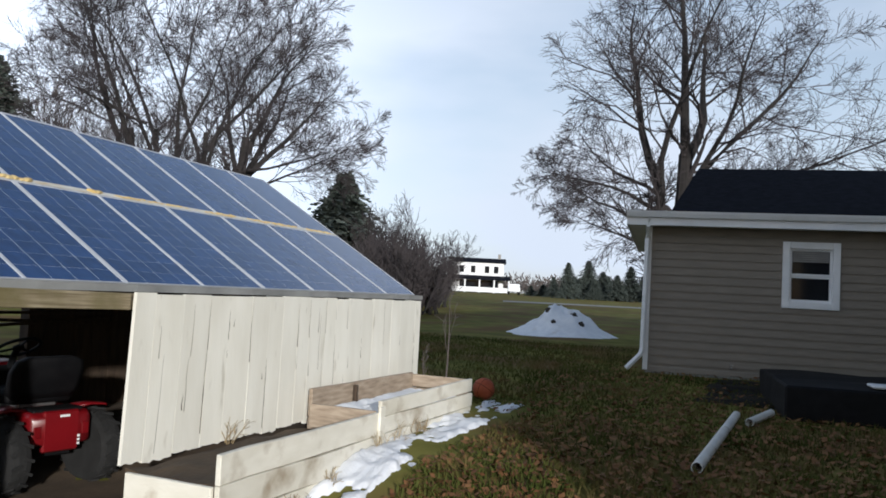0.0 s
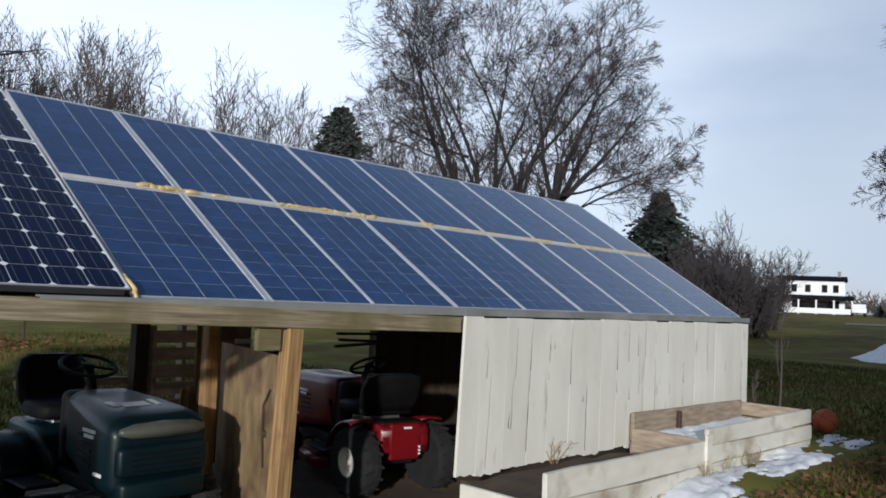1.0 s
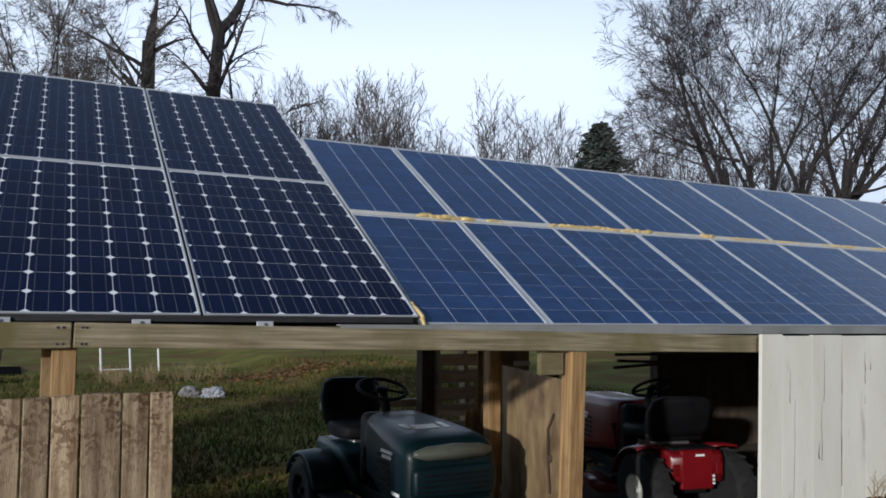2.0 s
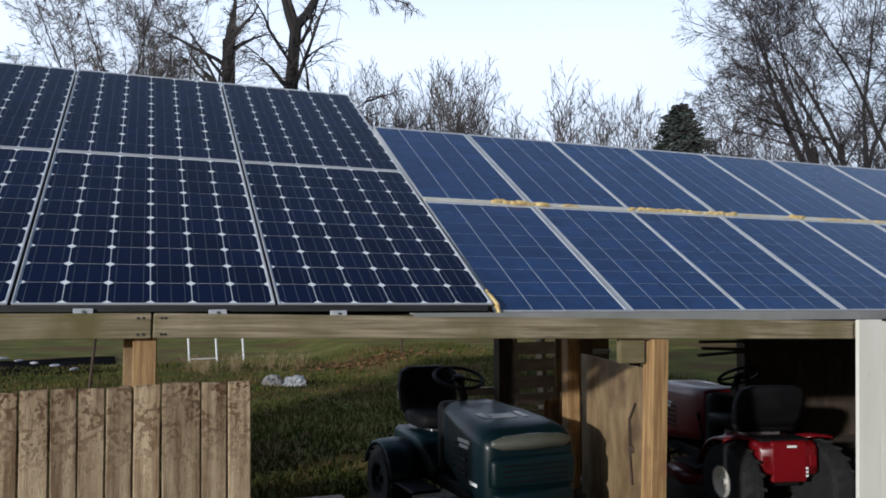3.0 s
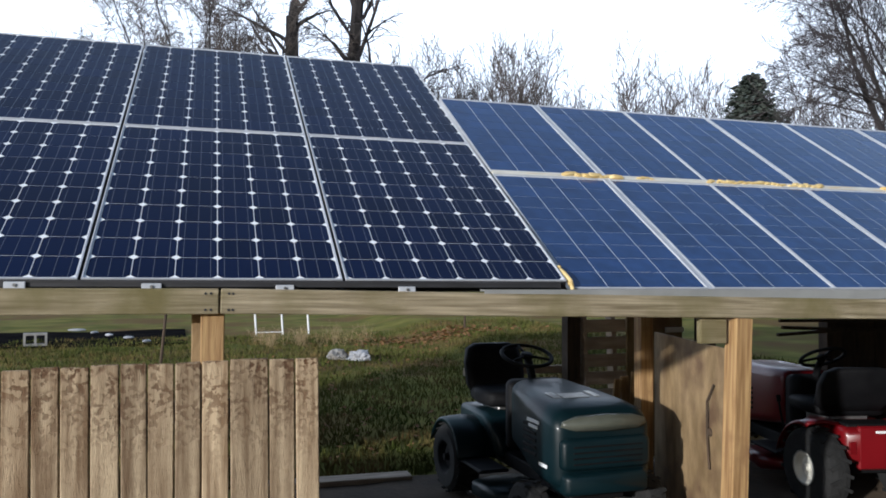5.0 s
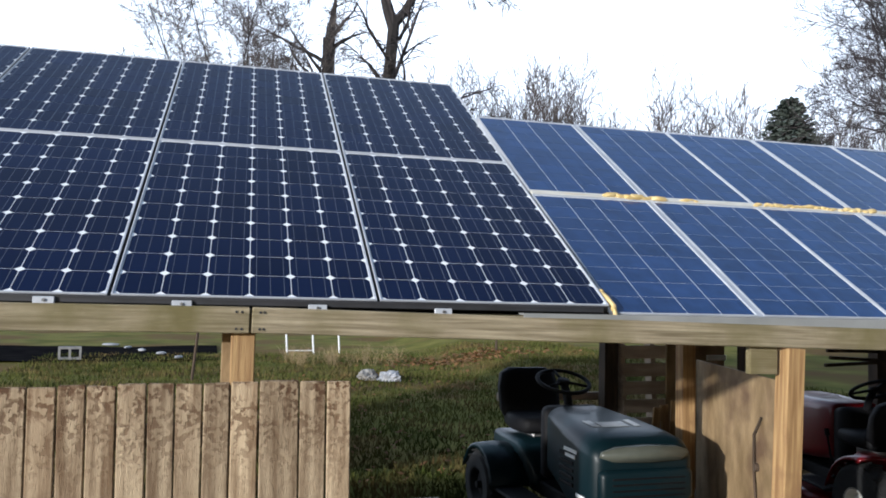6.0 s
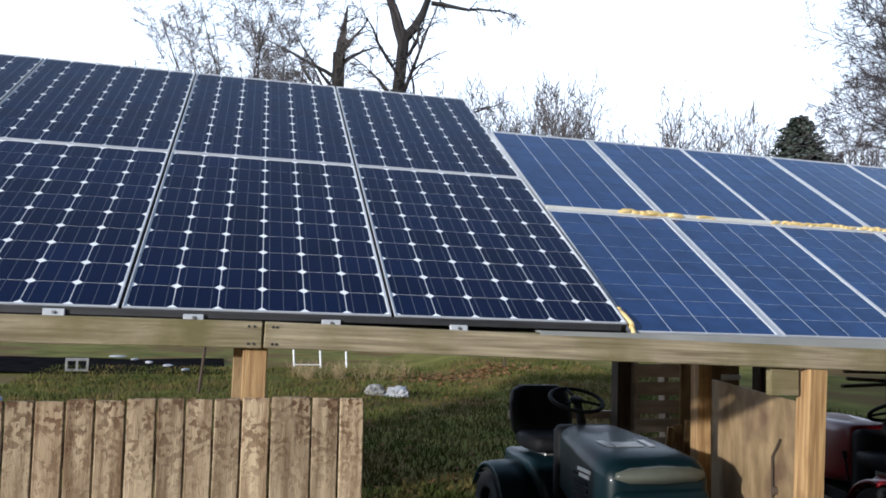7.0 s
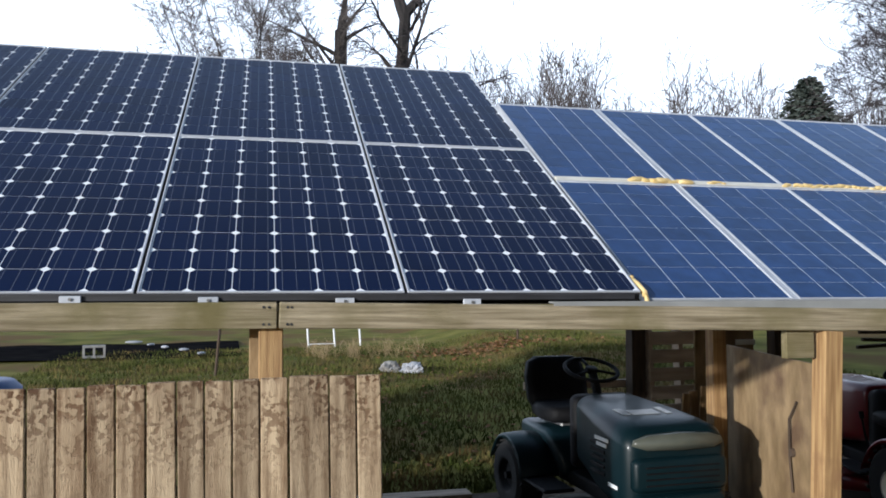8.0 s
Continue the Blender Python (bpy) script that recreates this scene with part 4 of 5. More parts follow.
def build_trees():
    rng = random.Random(2)
    # many-stemmed tree: trunks side by side, each forking into limbs that arch outwards
    x, y, z = place(40, 36)
    out = Vector((math.sin(radians(40)), -math.cos(radians(40)), 0))
    deep = Vector((math.cos(radians(40)), math.sin(radians(40)), 0))
    up = Vector((0, 0, 1))
    stems = []
    for off, lean, r, forks in ((-2.0, -0.10, 0.24, ((5.2, -0.62, 8.6), (6.0, -0.34, 9.6), (5.6, -0.08, 10.5))), (-1.3, -0.05, 0.17, ((6.2, -0.50, 9.0), (7.0, -0.15, 10.0))),
                                (-0.75, 0.0, 0.16, ((6.5, -0.22, 10.0), (6.0, 0.12, 10.0))), (0.2, 0.03, 0.18, ((5.6, -0.12, 10.5), (5.2, 0.25, 10.5), (6.6, 0.45, 9.0))),
                                (1.4, 0.10, 0.28, ((5.0, 0.08, 11.0), (4.8, 0.34, 10.5), (5.3, 0.58, 9.6), (5.6, 0.85, 7.6)))):
        base = out * off + deep * rng.uniform(-0.8, 0.8)
        d = (out * lean + up).normalized()
        stems.append((tuple(base - up * 0.3), d, 7.6, r, 0.6))
        for h, way, length in forks:
            stems.append((tuple(base + d * (h - 0.3)), out * way + deep * rng.uniform(-0.35, 0.35) + up, 0.84 * length, r * 0.55))
    # long low limbs on both sides
    for off, h, way, length in ((1.5, 4.6, 1, 7.6), (1.6, 5.6, 1, 6.4), (-2.1, 5.0, -1, 6.6), (-2.2, 6.3, -1, 6.2), (-2.0, 7.4, -1, 5.6)):
        stems.append((tuple(out * off + up * h), out * way + deep * rng.uniform(-0.3, 0.3) + up * 0.30, 0.84 * length, 0.075))
    bare_tree(pose(x, y, z), 4, stems, dict(FORKED, kids=(9, 6, 5, 5), bare=(0.18, 0.15, 0.12, 0.1), angle=((18, 44), (20, 46), (20, 46), (16, 42)), ratio=(0.50, 0.60, 0.66, 0.76), twig=0.0072, thin=0.60, crook=(0.11, 0.14, 0.16, 0.18), lift=(0.015, 0.03, 0.01, 0.0)), "large leafless many-stemmed tree with dense fine twigs")
    # tall tree with two trunks behind the garage
    x, y, z = place(5.9, 30)
    side = Vector((math.sin(radians(6)), -math.cos(radians(6)), 0))
    deep = Vector((math.cos(radians(6)), math.sin(radians(6)), 0))
    stems = [((0, 0, -0.3), side * 0.03 + up, 6.6, 0.34, 0.75), (tuple(side * -0.5 - up * 0.3), side * -0.03 + up, 5.6, 0.22, 0.8)]
    for off, h, way, rise, length, r in ((0.2, 6.0, -0.05, 1.0, 9.5, 0.20), (0.2, 6.0, 0.30, 1.0, 9.5, 0.19), (0.15, 5.2, 0.75, 1.0, 9.0, 0.13), (-0.65, 5.0, -0.55, 1.0, 9.2, 0.18), (-0.62, 4.9, -0.12, 1.0, 9.5, 0.13),
                                         (-0.6, 4.2, -1.0, 0.42, 5.3, 0.085), (-0.58, 3.5, -1.0, 0.22, 5.0, 0.075), (-0.55, 2.8, -1.0, 0.02, 4.3, 0.06), (-0.6, 4.7, -1.0, 0.75, 5.4, 0.08),
                                         (0.1, 3.4, 1.0, 0.42, 8.0, 0.11), (0.1, 4.0, 1.0, 0.75, 8.0, 0.12), (0.12, 4.6, 0.8, 1.0, 8.0, 0.12), (0.1, 3.0, 1.0, 0.25, 8.5, 0.09)):
        stems.append((tuple(side * off + up * h), side * way + deep * rng.uniform(-0.4, 0.4) + up * rise, 0.88 * length, r))
    bare_tree(pose(x, y, z), 9, stems, dict(FORKED, kids=(9, 6, 5, 4), bare=(0.15, 0.15, 0.12, 0.1), angle=((22, 52), (22, 50), (22, 48), (16, 42)), ratio=(0.48, 0.60, 0.66, 0.78), twig=0.0072, thin=0.60, crook=(0.13, 0.17, 0.18, 0.2), lift=(0.012, 0.01, -0.015, -0.04)), "tall leafless tree rising behind the black roof")
    # old willow with a broken stub and hanging twigs
    x, y, z = place(81.3, 75)
    s = Vector((math.sin(radians(80)), -math.cos(radians(80)), 0))
    stems = [((0, 0, -0.5), s * 0.07 + Vector((0, 0, 1)), 27.5, 0.72, 0.78), (tuple(s * 1.9 + Vector((0, 0, 26.3))), s * 0.75 + Vector((0, 0, 1)), 11.0, 0.5), (tuple(s * 1.8 + Vector((0, 0, 26))), s * -0.22 + Vector((0, 0, 1)), 12.0, 0.55),
             (tuple(s * 1.2 + Vector((0, 0, 20.5))), s * -0.8 + Vector((0, 0, 0.9)), 6.0, 0.26), (tuple(s * 4.4 + Vector((0, 0, 30))), s * 1.0 + Vector((0, 0, 0.05)), 8.5, 0.24)]
    spec = dict(FORKED, levels=3, kids=(7, 6, 6), bare=(0.3, 0.2, 0.1), thin=0.6, twig=0.015, lift=(0.0, 0.0, -0.08, -0.3), crook=(0.11, 0.18, 0.18, 0.1), angle=((25, 60), (25, 60), (20, 55)), ratio=(0.45, 0.5, 0.7))
    bare_tree(pose(x, y, z), 13, stems, dict(spec, bare=(0.4, 0.15, 0.1)), "old leafless willow with thick forked trunk and drooping twigs")
    x, y, z = place(84.3, 76)
    stems = [((0, 0, -0.5), s * -0.01 + Vector((0, 0, 1)), 25.5, 0.85, 0.7), (tuple(s * -0.2 + Vector((0, 0, 24.5))), s * 0.12 + Vector((0, 0, 1)), 5.2, 0.55, 0.12), (tuple(s * -0.4 + Vector((0, 0, 20.0))), s * -0.9 + Vector((0, 0, 0.9)), 6.0, 0.35),
             (tuple(s * 0.1 + Vector((0, 0, 24))), s * 0.8 + Vector((0, 0, 0.5)), 4.0, 0.25), (tuple(s * -0.3 + Vector((0, 0, 22.5))), s * -1.0 + Vector((0, 0, 0.6)), 9.0, 0.22), (tuple(s * -0.3 + Vector((0, 0, 21))), s * -0.5 + Vector((0, 0, 1)), 8.0, 0.2)]
    bare_tree(pose(x, y, z), 14, stems, dict(spec, kids=(4, 5, 5), bare=(0.45, 0.2, 0.1), ratio=(0.34, 0.5, 0.7)), "broken leafless trunk with a jagged top and a few limbs")
    x, y, z = place(89.5, 62)
    stems = [((0, 0, -0.5), s * (-0.42 + 0.085 * k) + Vector((rng.uniform(-0.2, 0.2), rng.uniform(-0.2, 0.2), 1)), rng.uniform(22, 26), 0.2) for k in range(9)]
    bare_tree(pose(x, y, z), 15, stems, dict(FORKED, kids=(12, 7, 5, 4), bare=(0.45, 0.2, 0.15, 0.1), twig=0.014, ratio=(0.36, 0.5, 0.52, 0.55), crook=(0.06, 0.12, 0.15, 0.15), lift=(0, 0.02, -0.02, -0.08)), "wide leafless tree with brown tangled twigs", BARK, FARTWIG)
    # row of far slender trees
    spec = dict(FORKED, levels=3, kids=(10, 5, 3), bare=(0.38, 0.15, 0.1), angle=((14, 38), (16, 40), (16, 40)), ratio=(0.36, 0.56, 0.62), twig=0.024, crook=(0.04, 0.08, 0.12, 0.14), lift=(0.03, 0.07, 0.06, 0.05))
    def row_height(az):
        """How tall the row stands at a bearing, against its tallest tree."""
        return float(np.interp(az, (45, 50, 55, 60, 66, 72, 78, 112), (0.74, 0.76, 0.80, 0.88, 0.97, 1.02, 0.98, 0.95)))

    models = []
    for k in range(4):
        stems = [((rng.uniform(-0.7, 0.7), rng.uniform(-0.7, 0.7), -0.5), (rng.uniform(-0.16, 0.16), rng.uniform(-0.16, 0.16), 1), rng.uniform(20.5, 26.0), 0.13) for _ in range(7)]
        az = 50 + 5.5 * k
        x, y, z = place(az, 88)
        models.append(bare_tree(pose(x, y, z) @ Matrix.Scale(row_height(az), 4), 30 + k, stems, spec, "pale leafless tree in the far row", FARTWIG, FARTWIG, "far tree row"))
    for az, dist, s in ((72.5, 86, 1.0), (69.3, 88, 1.0), (75.8, 88, 1.0), (78.6, 90, 0.95), (63.6, 88, 1.0), (58.2, 90, 1.0), (71.0, 91, 1.04), (67.9, 92, 1.0), (65.0, 92, 0.96), (74.2, 92, 0.98), (77.2, 91, 1.0), (47, 95, 1.0), (98, 92, 1.0), (103, 88, 1.0), (107, 92, 1.0), (112, 92, 0.95), (93, 95, 0.85), (86, 95, 0.9)):
        x, y, z = place(az, dist)
        copy_thing(models[rng.randrange(4)], pose(x, y, z, 0, 0, rng.uniform(0, 360)) @ Matrix.Scale(s * row_height(az) * dist / 88, 4))


def spruce(m, h, r, seed, label, group="", base=0.06, blunt=0.85):
    """A conifer: a trunk and whorls of drooping boughs with needle clumps."""
    rng = random.Random(seed)
    ob = thing("spruce", m, label, "tree", group)
    bm = bmesh.new()
    cyl(bm, h * 0.022, 0.02, h * 0.98, pose(0, 0, -0.1), 8)
    part("trunk", bm, BARK, ob)
    V, F = [], []
    n = int(18 + h * 2.6)
    for i in range(n):
        u = base + (1 - base) * i / n
        rad = r * (1 - u) ** blunt * rng.uniform(0.8, 1.1) + 0.06
        k = max(5, int(7 + 5 * (1 - u)))
        for j in range(k):
            a = 2 * math.pi * (j + rng.random() * 0.8) / k
            L = rad * rng.uniform(0.5, 1.2)
            d = Vector((math.cos(a), math.sin(a), 0))
            w = Vector((-d.y, d.x, 0))
            for c in range(11):
                t = (c + 0.6) / 11
                q = d * (L * t) + Vector((0, 0, u * h + 0.12 * L - 0.34 * L * t * t + rng.uniform(-0.04, 0.04) * h * 0.3))
                for s in (-1, 1, 0):
                    e = (d * rng.uniform(0.3, 0.9) + w * s * rng.uniform(0.5, 1.0) + Vector((0, 0, rng.uniform(-0.45, 0.25)))).normalized() * (0.15 * r * (1.1 - 0.55 * t) * (0.5 + 0.5 * (1 - u)))
                    f = e.cross(Vector((rng.uniform(-1, 1), rng.uniform(-1, 1), 1))).normalized() * e.length * 0.28
                    b0 = len(V)
                    V += [q, q + e * 0.5 + f, q + e, q + e * 0.5 - f]
                    F.append((b0, b0 + 1, b0 + 2, b0 + 3))
    crown = new("crown", list_mesh("crown", V, F, NEEDLE))
    crown.parent = ob
    return ob


def build_evergreens():
    x, y, z = place(29.6, 45)
    spruce(pose(x, y, z), 7.1, 5.6, 1, "dark green spruce standing behind the shed")
    x, y, z = place(52.6, 62)
    spruce(pose(x, y, z), 15.2, 7.6, 2, "tall dark spruce rising behind the blue panels", base=0.2, blunt=0.66)
    rng = random.Random(77)
    model = None
    for az, dist, h in ((13.6, 110, 4.6), (12.2, 115, 6.2), (11.2, 118, 5.0), (10.2, 112, 4.0), (9.3, 115, 5.6), (8.4, 118, 5.2), (7.2, 115, 5.0), (5.5, 112, 5.2), (14.6, 125, 3.6), (12.8, 130, 3.6), (6.4, 120, 4.4), (10.8, 124, 4.2), (15.3, 130, 3.0), (13.1, 118, 3.4), (11.7, 112, 3.2), (9.8, 120, 3.6), (7.8, 112, 3.2), (6.9, 122, 4.0), (16.2, 135, 2.6)):
        x, y, z = place(az, dist)
        if model is None:
            model = spruce(pose(x, y, z), 5.0, 2.6, 41, "small dark evergreen on the far field edge", "far evergreens")
        else:
            copy_thing(model, pose(x, y, z, 0, 0, rng.uniform(0, 360)) @ Matrix.Diagonal((h / 5.0 * rng.uniform(0.9, 1.5), h / 5.0 * rng.uniform(0.9, 1.5), h / 5.0 * rng.uniform(0.65, 0.95), 1)))
    # leafless shrubs beside the spruce
    spec = dict(MAPLE, levels=2, kids=(15, 9), bare=(0.1, 0.1), angle=((15, 45), (20, 55)), ratio=(0.42, 0.45), twig=0.008, crook=(0.08, 0.14, 0.2, 0.2))
    for az, dist, h, n, seed in ((26.3, 40, 4.0, 16, 3), (24.6, 38, 4.2, 18, 4), (23.2, 40, 3.3, 14, 5), (25.2, 30, 2.5, 34, 6), (23.9, 31, 2.1, 30, 9), (26.6, 32, 2.6, 30, 12), (27.6, 40, 2.6, 16, 8)):
        x, y, z = place(az, dist)
        r2 = random.Random(seed)
        stems = [((r2.uniform(-0.8, 0.8), r2.uniform(-0.8, 0.8), -0.1), (r2.uniform(-0.45, 0.45), r2.uniform(-0.45, 0.45), 1), h * r2.uniform(0.7, 1.1), 0.035) for _ in range(n)]
        bare_tree(pose(x, y, z), seed, stems, spec, "dense dark leafless shrub beside the spruce", group="shrubs", name="shrub")
    # sapling by the raised bed
    stems = [((0, 0, -0.05), (0.02, -0.03, 1), 1.15, 0.014), ((-0.12, 0.15, -0.05), (-0.1, 0.1, 1), 0.6, 0.006)]
    bare_tree(pose(6.35, -0.36, ground_z(6.2, 0)), 5, stems, dict(MAPLE, levels=2, kids=(5, 3), bare=(0.4, 0.3), twig=0.0025, ratio=(0.4, 0.5)), "thin bare sapling growing beside the raised bed", FARTWIG, FARTWIG, name="sapling")
    # far woods along the horizon
    V, F = [], []
    r2 = random.Random(55)
    for i in range(2600):
        az, dist = r2.uniform(-12, 36), r2.uniform(240, 330)
        x, y, z = place(az, dist)
        h = r2.uniform(2.5, 7.5) * (1.0 + 0.5 * noise.noise(Vector((az * 0.5, 0, 0))))
        for c in range(7):
            a, q = r2.uniform(0, 6.28), Vector((x + r2.uniform(-2, 2), y + r2.uniform(-2, 2), z + h * r2.uniform(0.0, 0.8)))
            e = Vector((math.cos(a), math.sin(a), r2.uniform(0.6, 2.5))).normalized() * r2.uniform(0.8, 2.2)
            f = e.cross(Vector((math.sin(a), -math.cos(a), 0.3))).normalized() * 0.22
            b0 = len(V)
            V += [q, q + e * 0.5 + f, q + e, q + e * 0.5 - f]
            F.append((b0, b0 + 1, b0 + 2, b0 + 3))
    tagged(new("far_woods", list_mesh("far_woods", V, F, FARTWIG)), "leafless woods along the horizon, haze put into their colour", "woods", kind="stuff")


build_trees()
build_evergreens()


# ---- far farmhouse ----
def build_farmhouse():
    x, y, z = place(19.9, 140)
    ob = thing("farmhouse", pose(x, y, z + 0.15, 0, 0, -70), "white two-storey farmhouse with porch across the field", "house")
    bm = bmesh.new()
    box(bm, -4.6, 4.2, 0, 6.5, 0, 5.2)
    part("wall", bm, TRIM, ob)
    bm = bmesh.new()
    v = [bm.verts.new(p) for p in ((-5.0, -0.4, 5.2), (4.6, -0.4, 5.2), (4.6, 7, 5.2), (-5.0, 7, 5.2), (-5.0, 3.3, 6.1), (4.6, 3.3, 6.1))]
    for q in ((0, 1, 5, 4), (2, 3, 4, 5), (3, 0, 4), (1, 2, 5), (3, 2, 1, 0)):
        bm.faces.new([v[i] for i in q])
    part("roof", bm, SHINGLE, ob)
    for x0 in (-3.6, -1.6, 0.8, 2.4):
        win = new("window")
        win.parent = ob
        bm = bmesh.new()
        box(bm, x0, x0 + 1.0, -0.08, -0.01, 3.3, 4.7)
        part("frame", bm, TRIM, win)
        bm = bmesh.new()
        box(bm, x0 + 0.1, x0 + 0.9, -0.1, -0.081, 3.4, 4.6)
        part("pane", bm, GLASS, win)
    bm = bmesh.new()
    v = [bm.verts.new(p) for p in ((-5.2, -2.6, 2.35), (5.4, -2.6, 2.35), (5.4, -0.02, 2.95), (-5.2, -0.02, 2.95), (-5.2, -2.6, 2.2), (5.4, -2.6, 2.2), (5.4, -0.02, 2.2), (-5.2, -0.02, 2.2))]
    for q in ((0, 1, 2, 3), (4, 7, 6, 5), (0, 4, 5, 1), (1, 5, 6, 2), (2, 6, 7, 3), (3, 7, 4, 0)):
        bm.faces.new([v[i] for i in q])
    part("porch_roof", bm, SHINGLE, ob)
    for x0 in (-5.0, -2.5, 0, 2.5, 5.0):
        bm = bmesh.new()
        box(bm, x0, x0 + 0.22, -2.5, -2.3, -0.1, 2.2)
        part("porch_post", bm, TRIM, ob)
    bm = bmesh.new()
    box(bm, -5.0, 5.2, -2.48, -2.4, 0.1, 0.9)
    part("porch_rail", bm, TRIM, ob)
    bm = bmesh.new()
    box(bm, -3.4, 3.4, -0.06, -0.01, 0.6, 2.1)
    part("porch_door", bm, GLASS, ob, "dark doors and windows under the porch")
    bm = bmesh.new()
    box(bm, 3.2, 3.7, 3.0, 3.5, 5.3, 6.9)
    part("chimney", bm, CONCRETE, ob)
    # parked white truck by the house
    x, y, z = place(17.4, 128)
    car = thing("truck", pose(x, y, z + 0.3, 0, 0, 110), "small white truck parked far across the field", "truck")
    bm = bmesh.new()
    loft(bm, [[(s * 0.9, yy, zz) for s, zz in ((-1, 0.3), (-1, top), (1, top), (1, 0.3))] for yy, top in ((-2.4, 0.8), (-1.2, 0.95), (-0.7, 1.5), (0.6, 1.5), (0.9, 0.95), (2.5, 0.9))])
    part("body", bm, TRIM, car)
    for sx in (-0.92, 0.72):
        for yy in (-1.5, 1.6):
            bm = bmesh.new()
            cyl(bm, 0.36, 0.36, 0.2, pose(sx, yy, 0.16, 0, 90), 16)
            part("wheel", bm, RUBBER, car)
    # track in the field
    V, F = [], []
    for i in range(24):
        az = -6 + 24 * i / 23
        for dd in (58, 62.5):
            xx, yy, zz = place(az, dd)
            V.append((xx, yy, zz + 0.03))
        if i:
            F.append((2 * i - 2, 2 * i - 1, 2 * i + 1, 2 * i))
    tagged(new("road", list_mesh("road", V, F, CONCRETE)), "pale gravel road crossing the far field", "road", kind="structure")


build_farmhouse()


# ---- lawn tractors ----
def wheel(parent, x, y, r, w, rim_r, face, lugs=18, rim_mat=None):
    """A tyre with lugs on a dished rim; face: +1 or -1, the side of the rim's face."""
    bm = bmesh.new()
    prof = ((rim_r, -w / 2), (r * 0.86, -w / 2), (r * 0.97, -w * 0.36), (r, -w * 0.15), (r, w * 0.15), (r * 0.97, w * 0.36), (r * 0.86, w / 2), (rim_r, w / 2))
    n = 28
    rows = [[bm.verts.new((a, q * math.cos(2 * math.pi * i / n), q * math.sin(2 * math.pi * i / n))) for q, a in prof] for i in range(n)]
    for i in range(n):
        for j in range(len(prof) - 1):
            bm.faces.new((rows[i][j], rows[(i + 1) % n][j], rows[(i + 1) % n][j + 1], rows[i][j + 1]))
    bm.faces.new([q[0 if face > 0 else -1] for q in rows])
    t = part("wheel", bm, RUBBER, parent)
    t.matrix_basis = pose(x, y, r)
    bm = bmesh.new()
    box(bm, -w * 0.22, w * 0.22, -0.012, 0.012, 0, 0.012)
    lug = bpy.data.meshes.new("lug")
    bm.to_mesh(lug)
    bm.free()
    lug.materials.append(RUBBER)
    for i in range(lugs):
        for s in (-1, 1):
            piece("lug", lug, t, pose(0, 0, 0, 360 * (i + 0.25 * s) / lugs) @ pose(s * w * 0.24, 0, r - 0.005, 0, 0, 25 * s))
    bm = bmesh.new()
    prof = ((0.0, 0.02), (0.025, 0.03), (0.03, 0.0), (rim_r * 0.7, -0.01), (rim_r * 0.92, 0.03), (rim_r + 0.008, 0.035), (rim_r + 0.006, -w * 0.4))
    rows = [[bm.verts.new((face * (w * 0.32 + a), q * math.cos(2 * math.pi * i / n), q * math.sin(2 * math.pi * i / n))) for q, a in prof[1:]] for i in range(n)]
    for i in range(n):
        for j in range(len(prof) - 2):
            bm.faces.new((rows[i][j], rows[(i + 1) % n][j], rows[(i + 1) % n][j + 1], rows[i][j + 1]))
    bm.faces.new([q[0] for q in rows])
    part("rim", bm, rim_mat or RIM, t, smooth=False)
    bm = bmesh.new()
    cyl(bm, 0.014, 0.014, 0.02, pose(face * w * 0.34, 0, 0, 0, 90 * face), 10)
    part("hub", bm, STEEL, t)
    return t


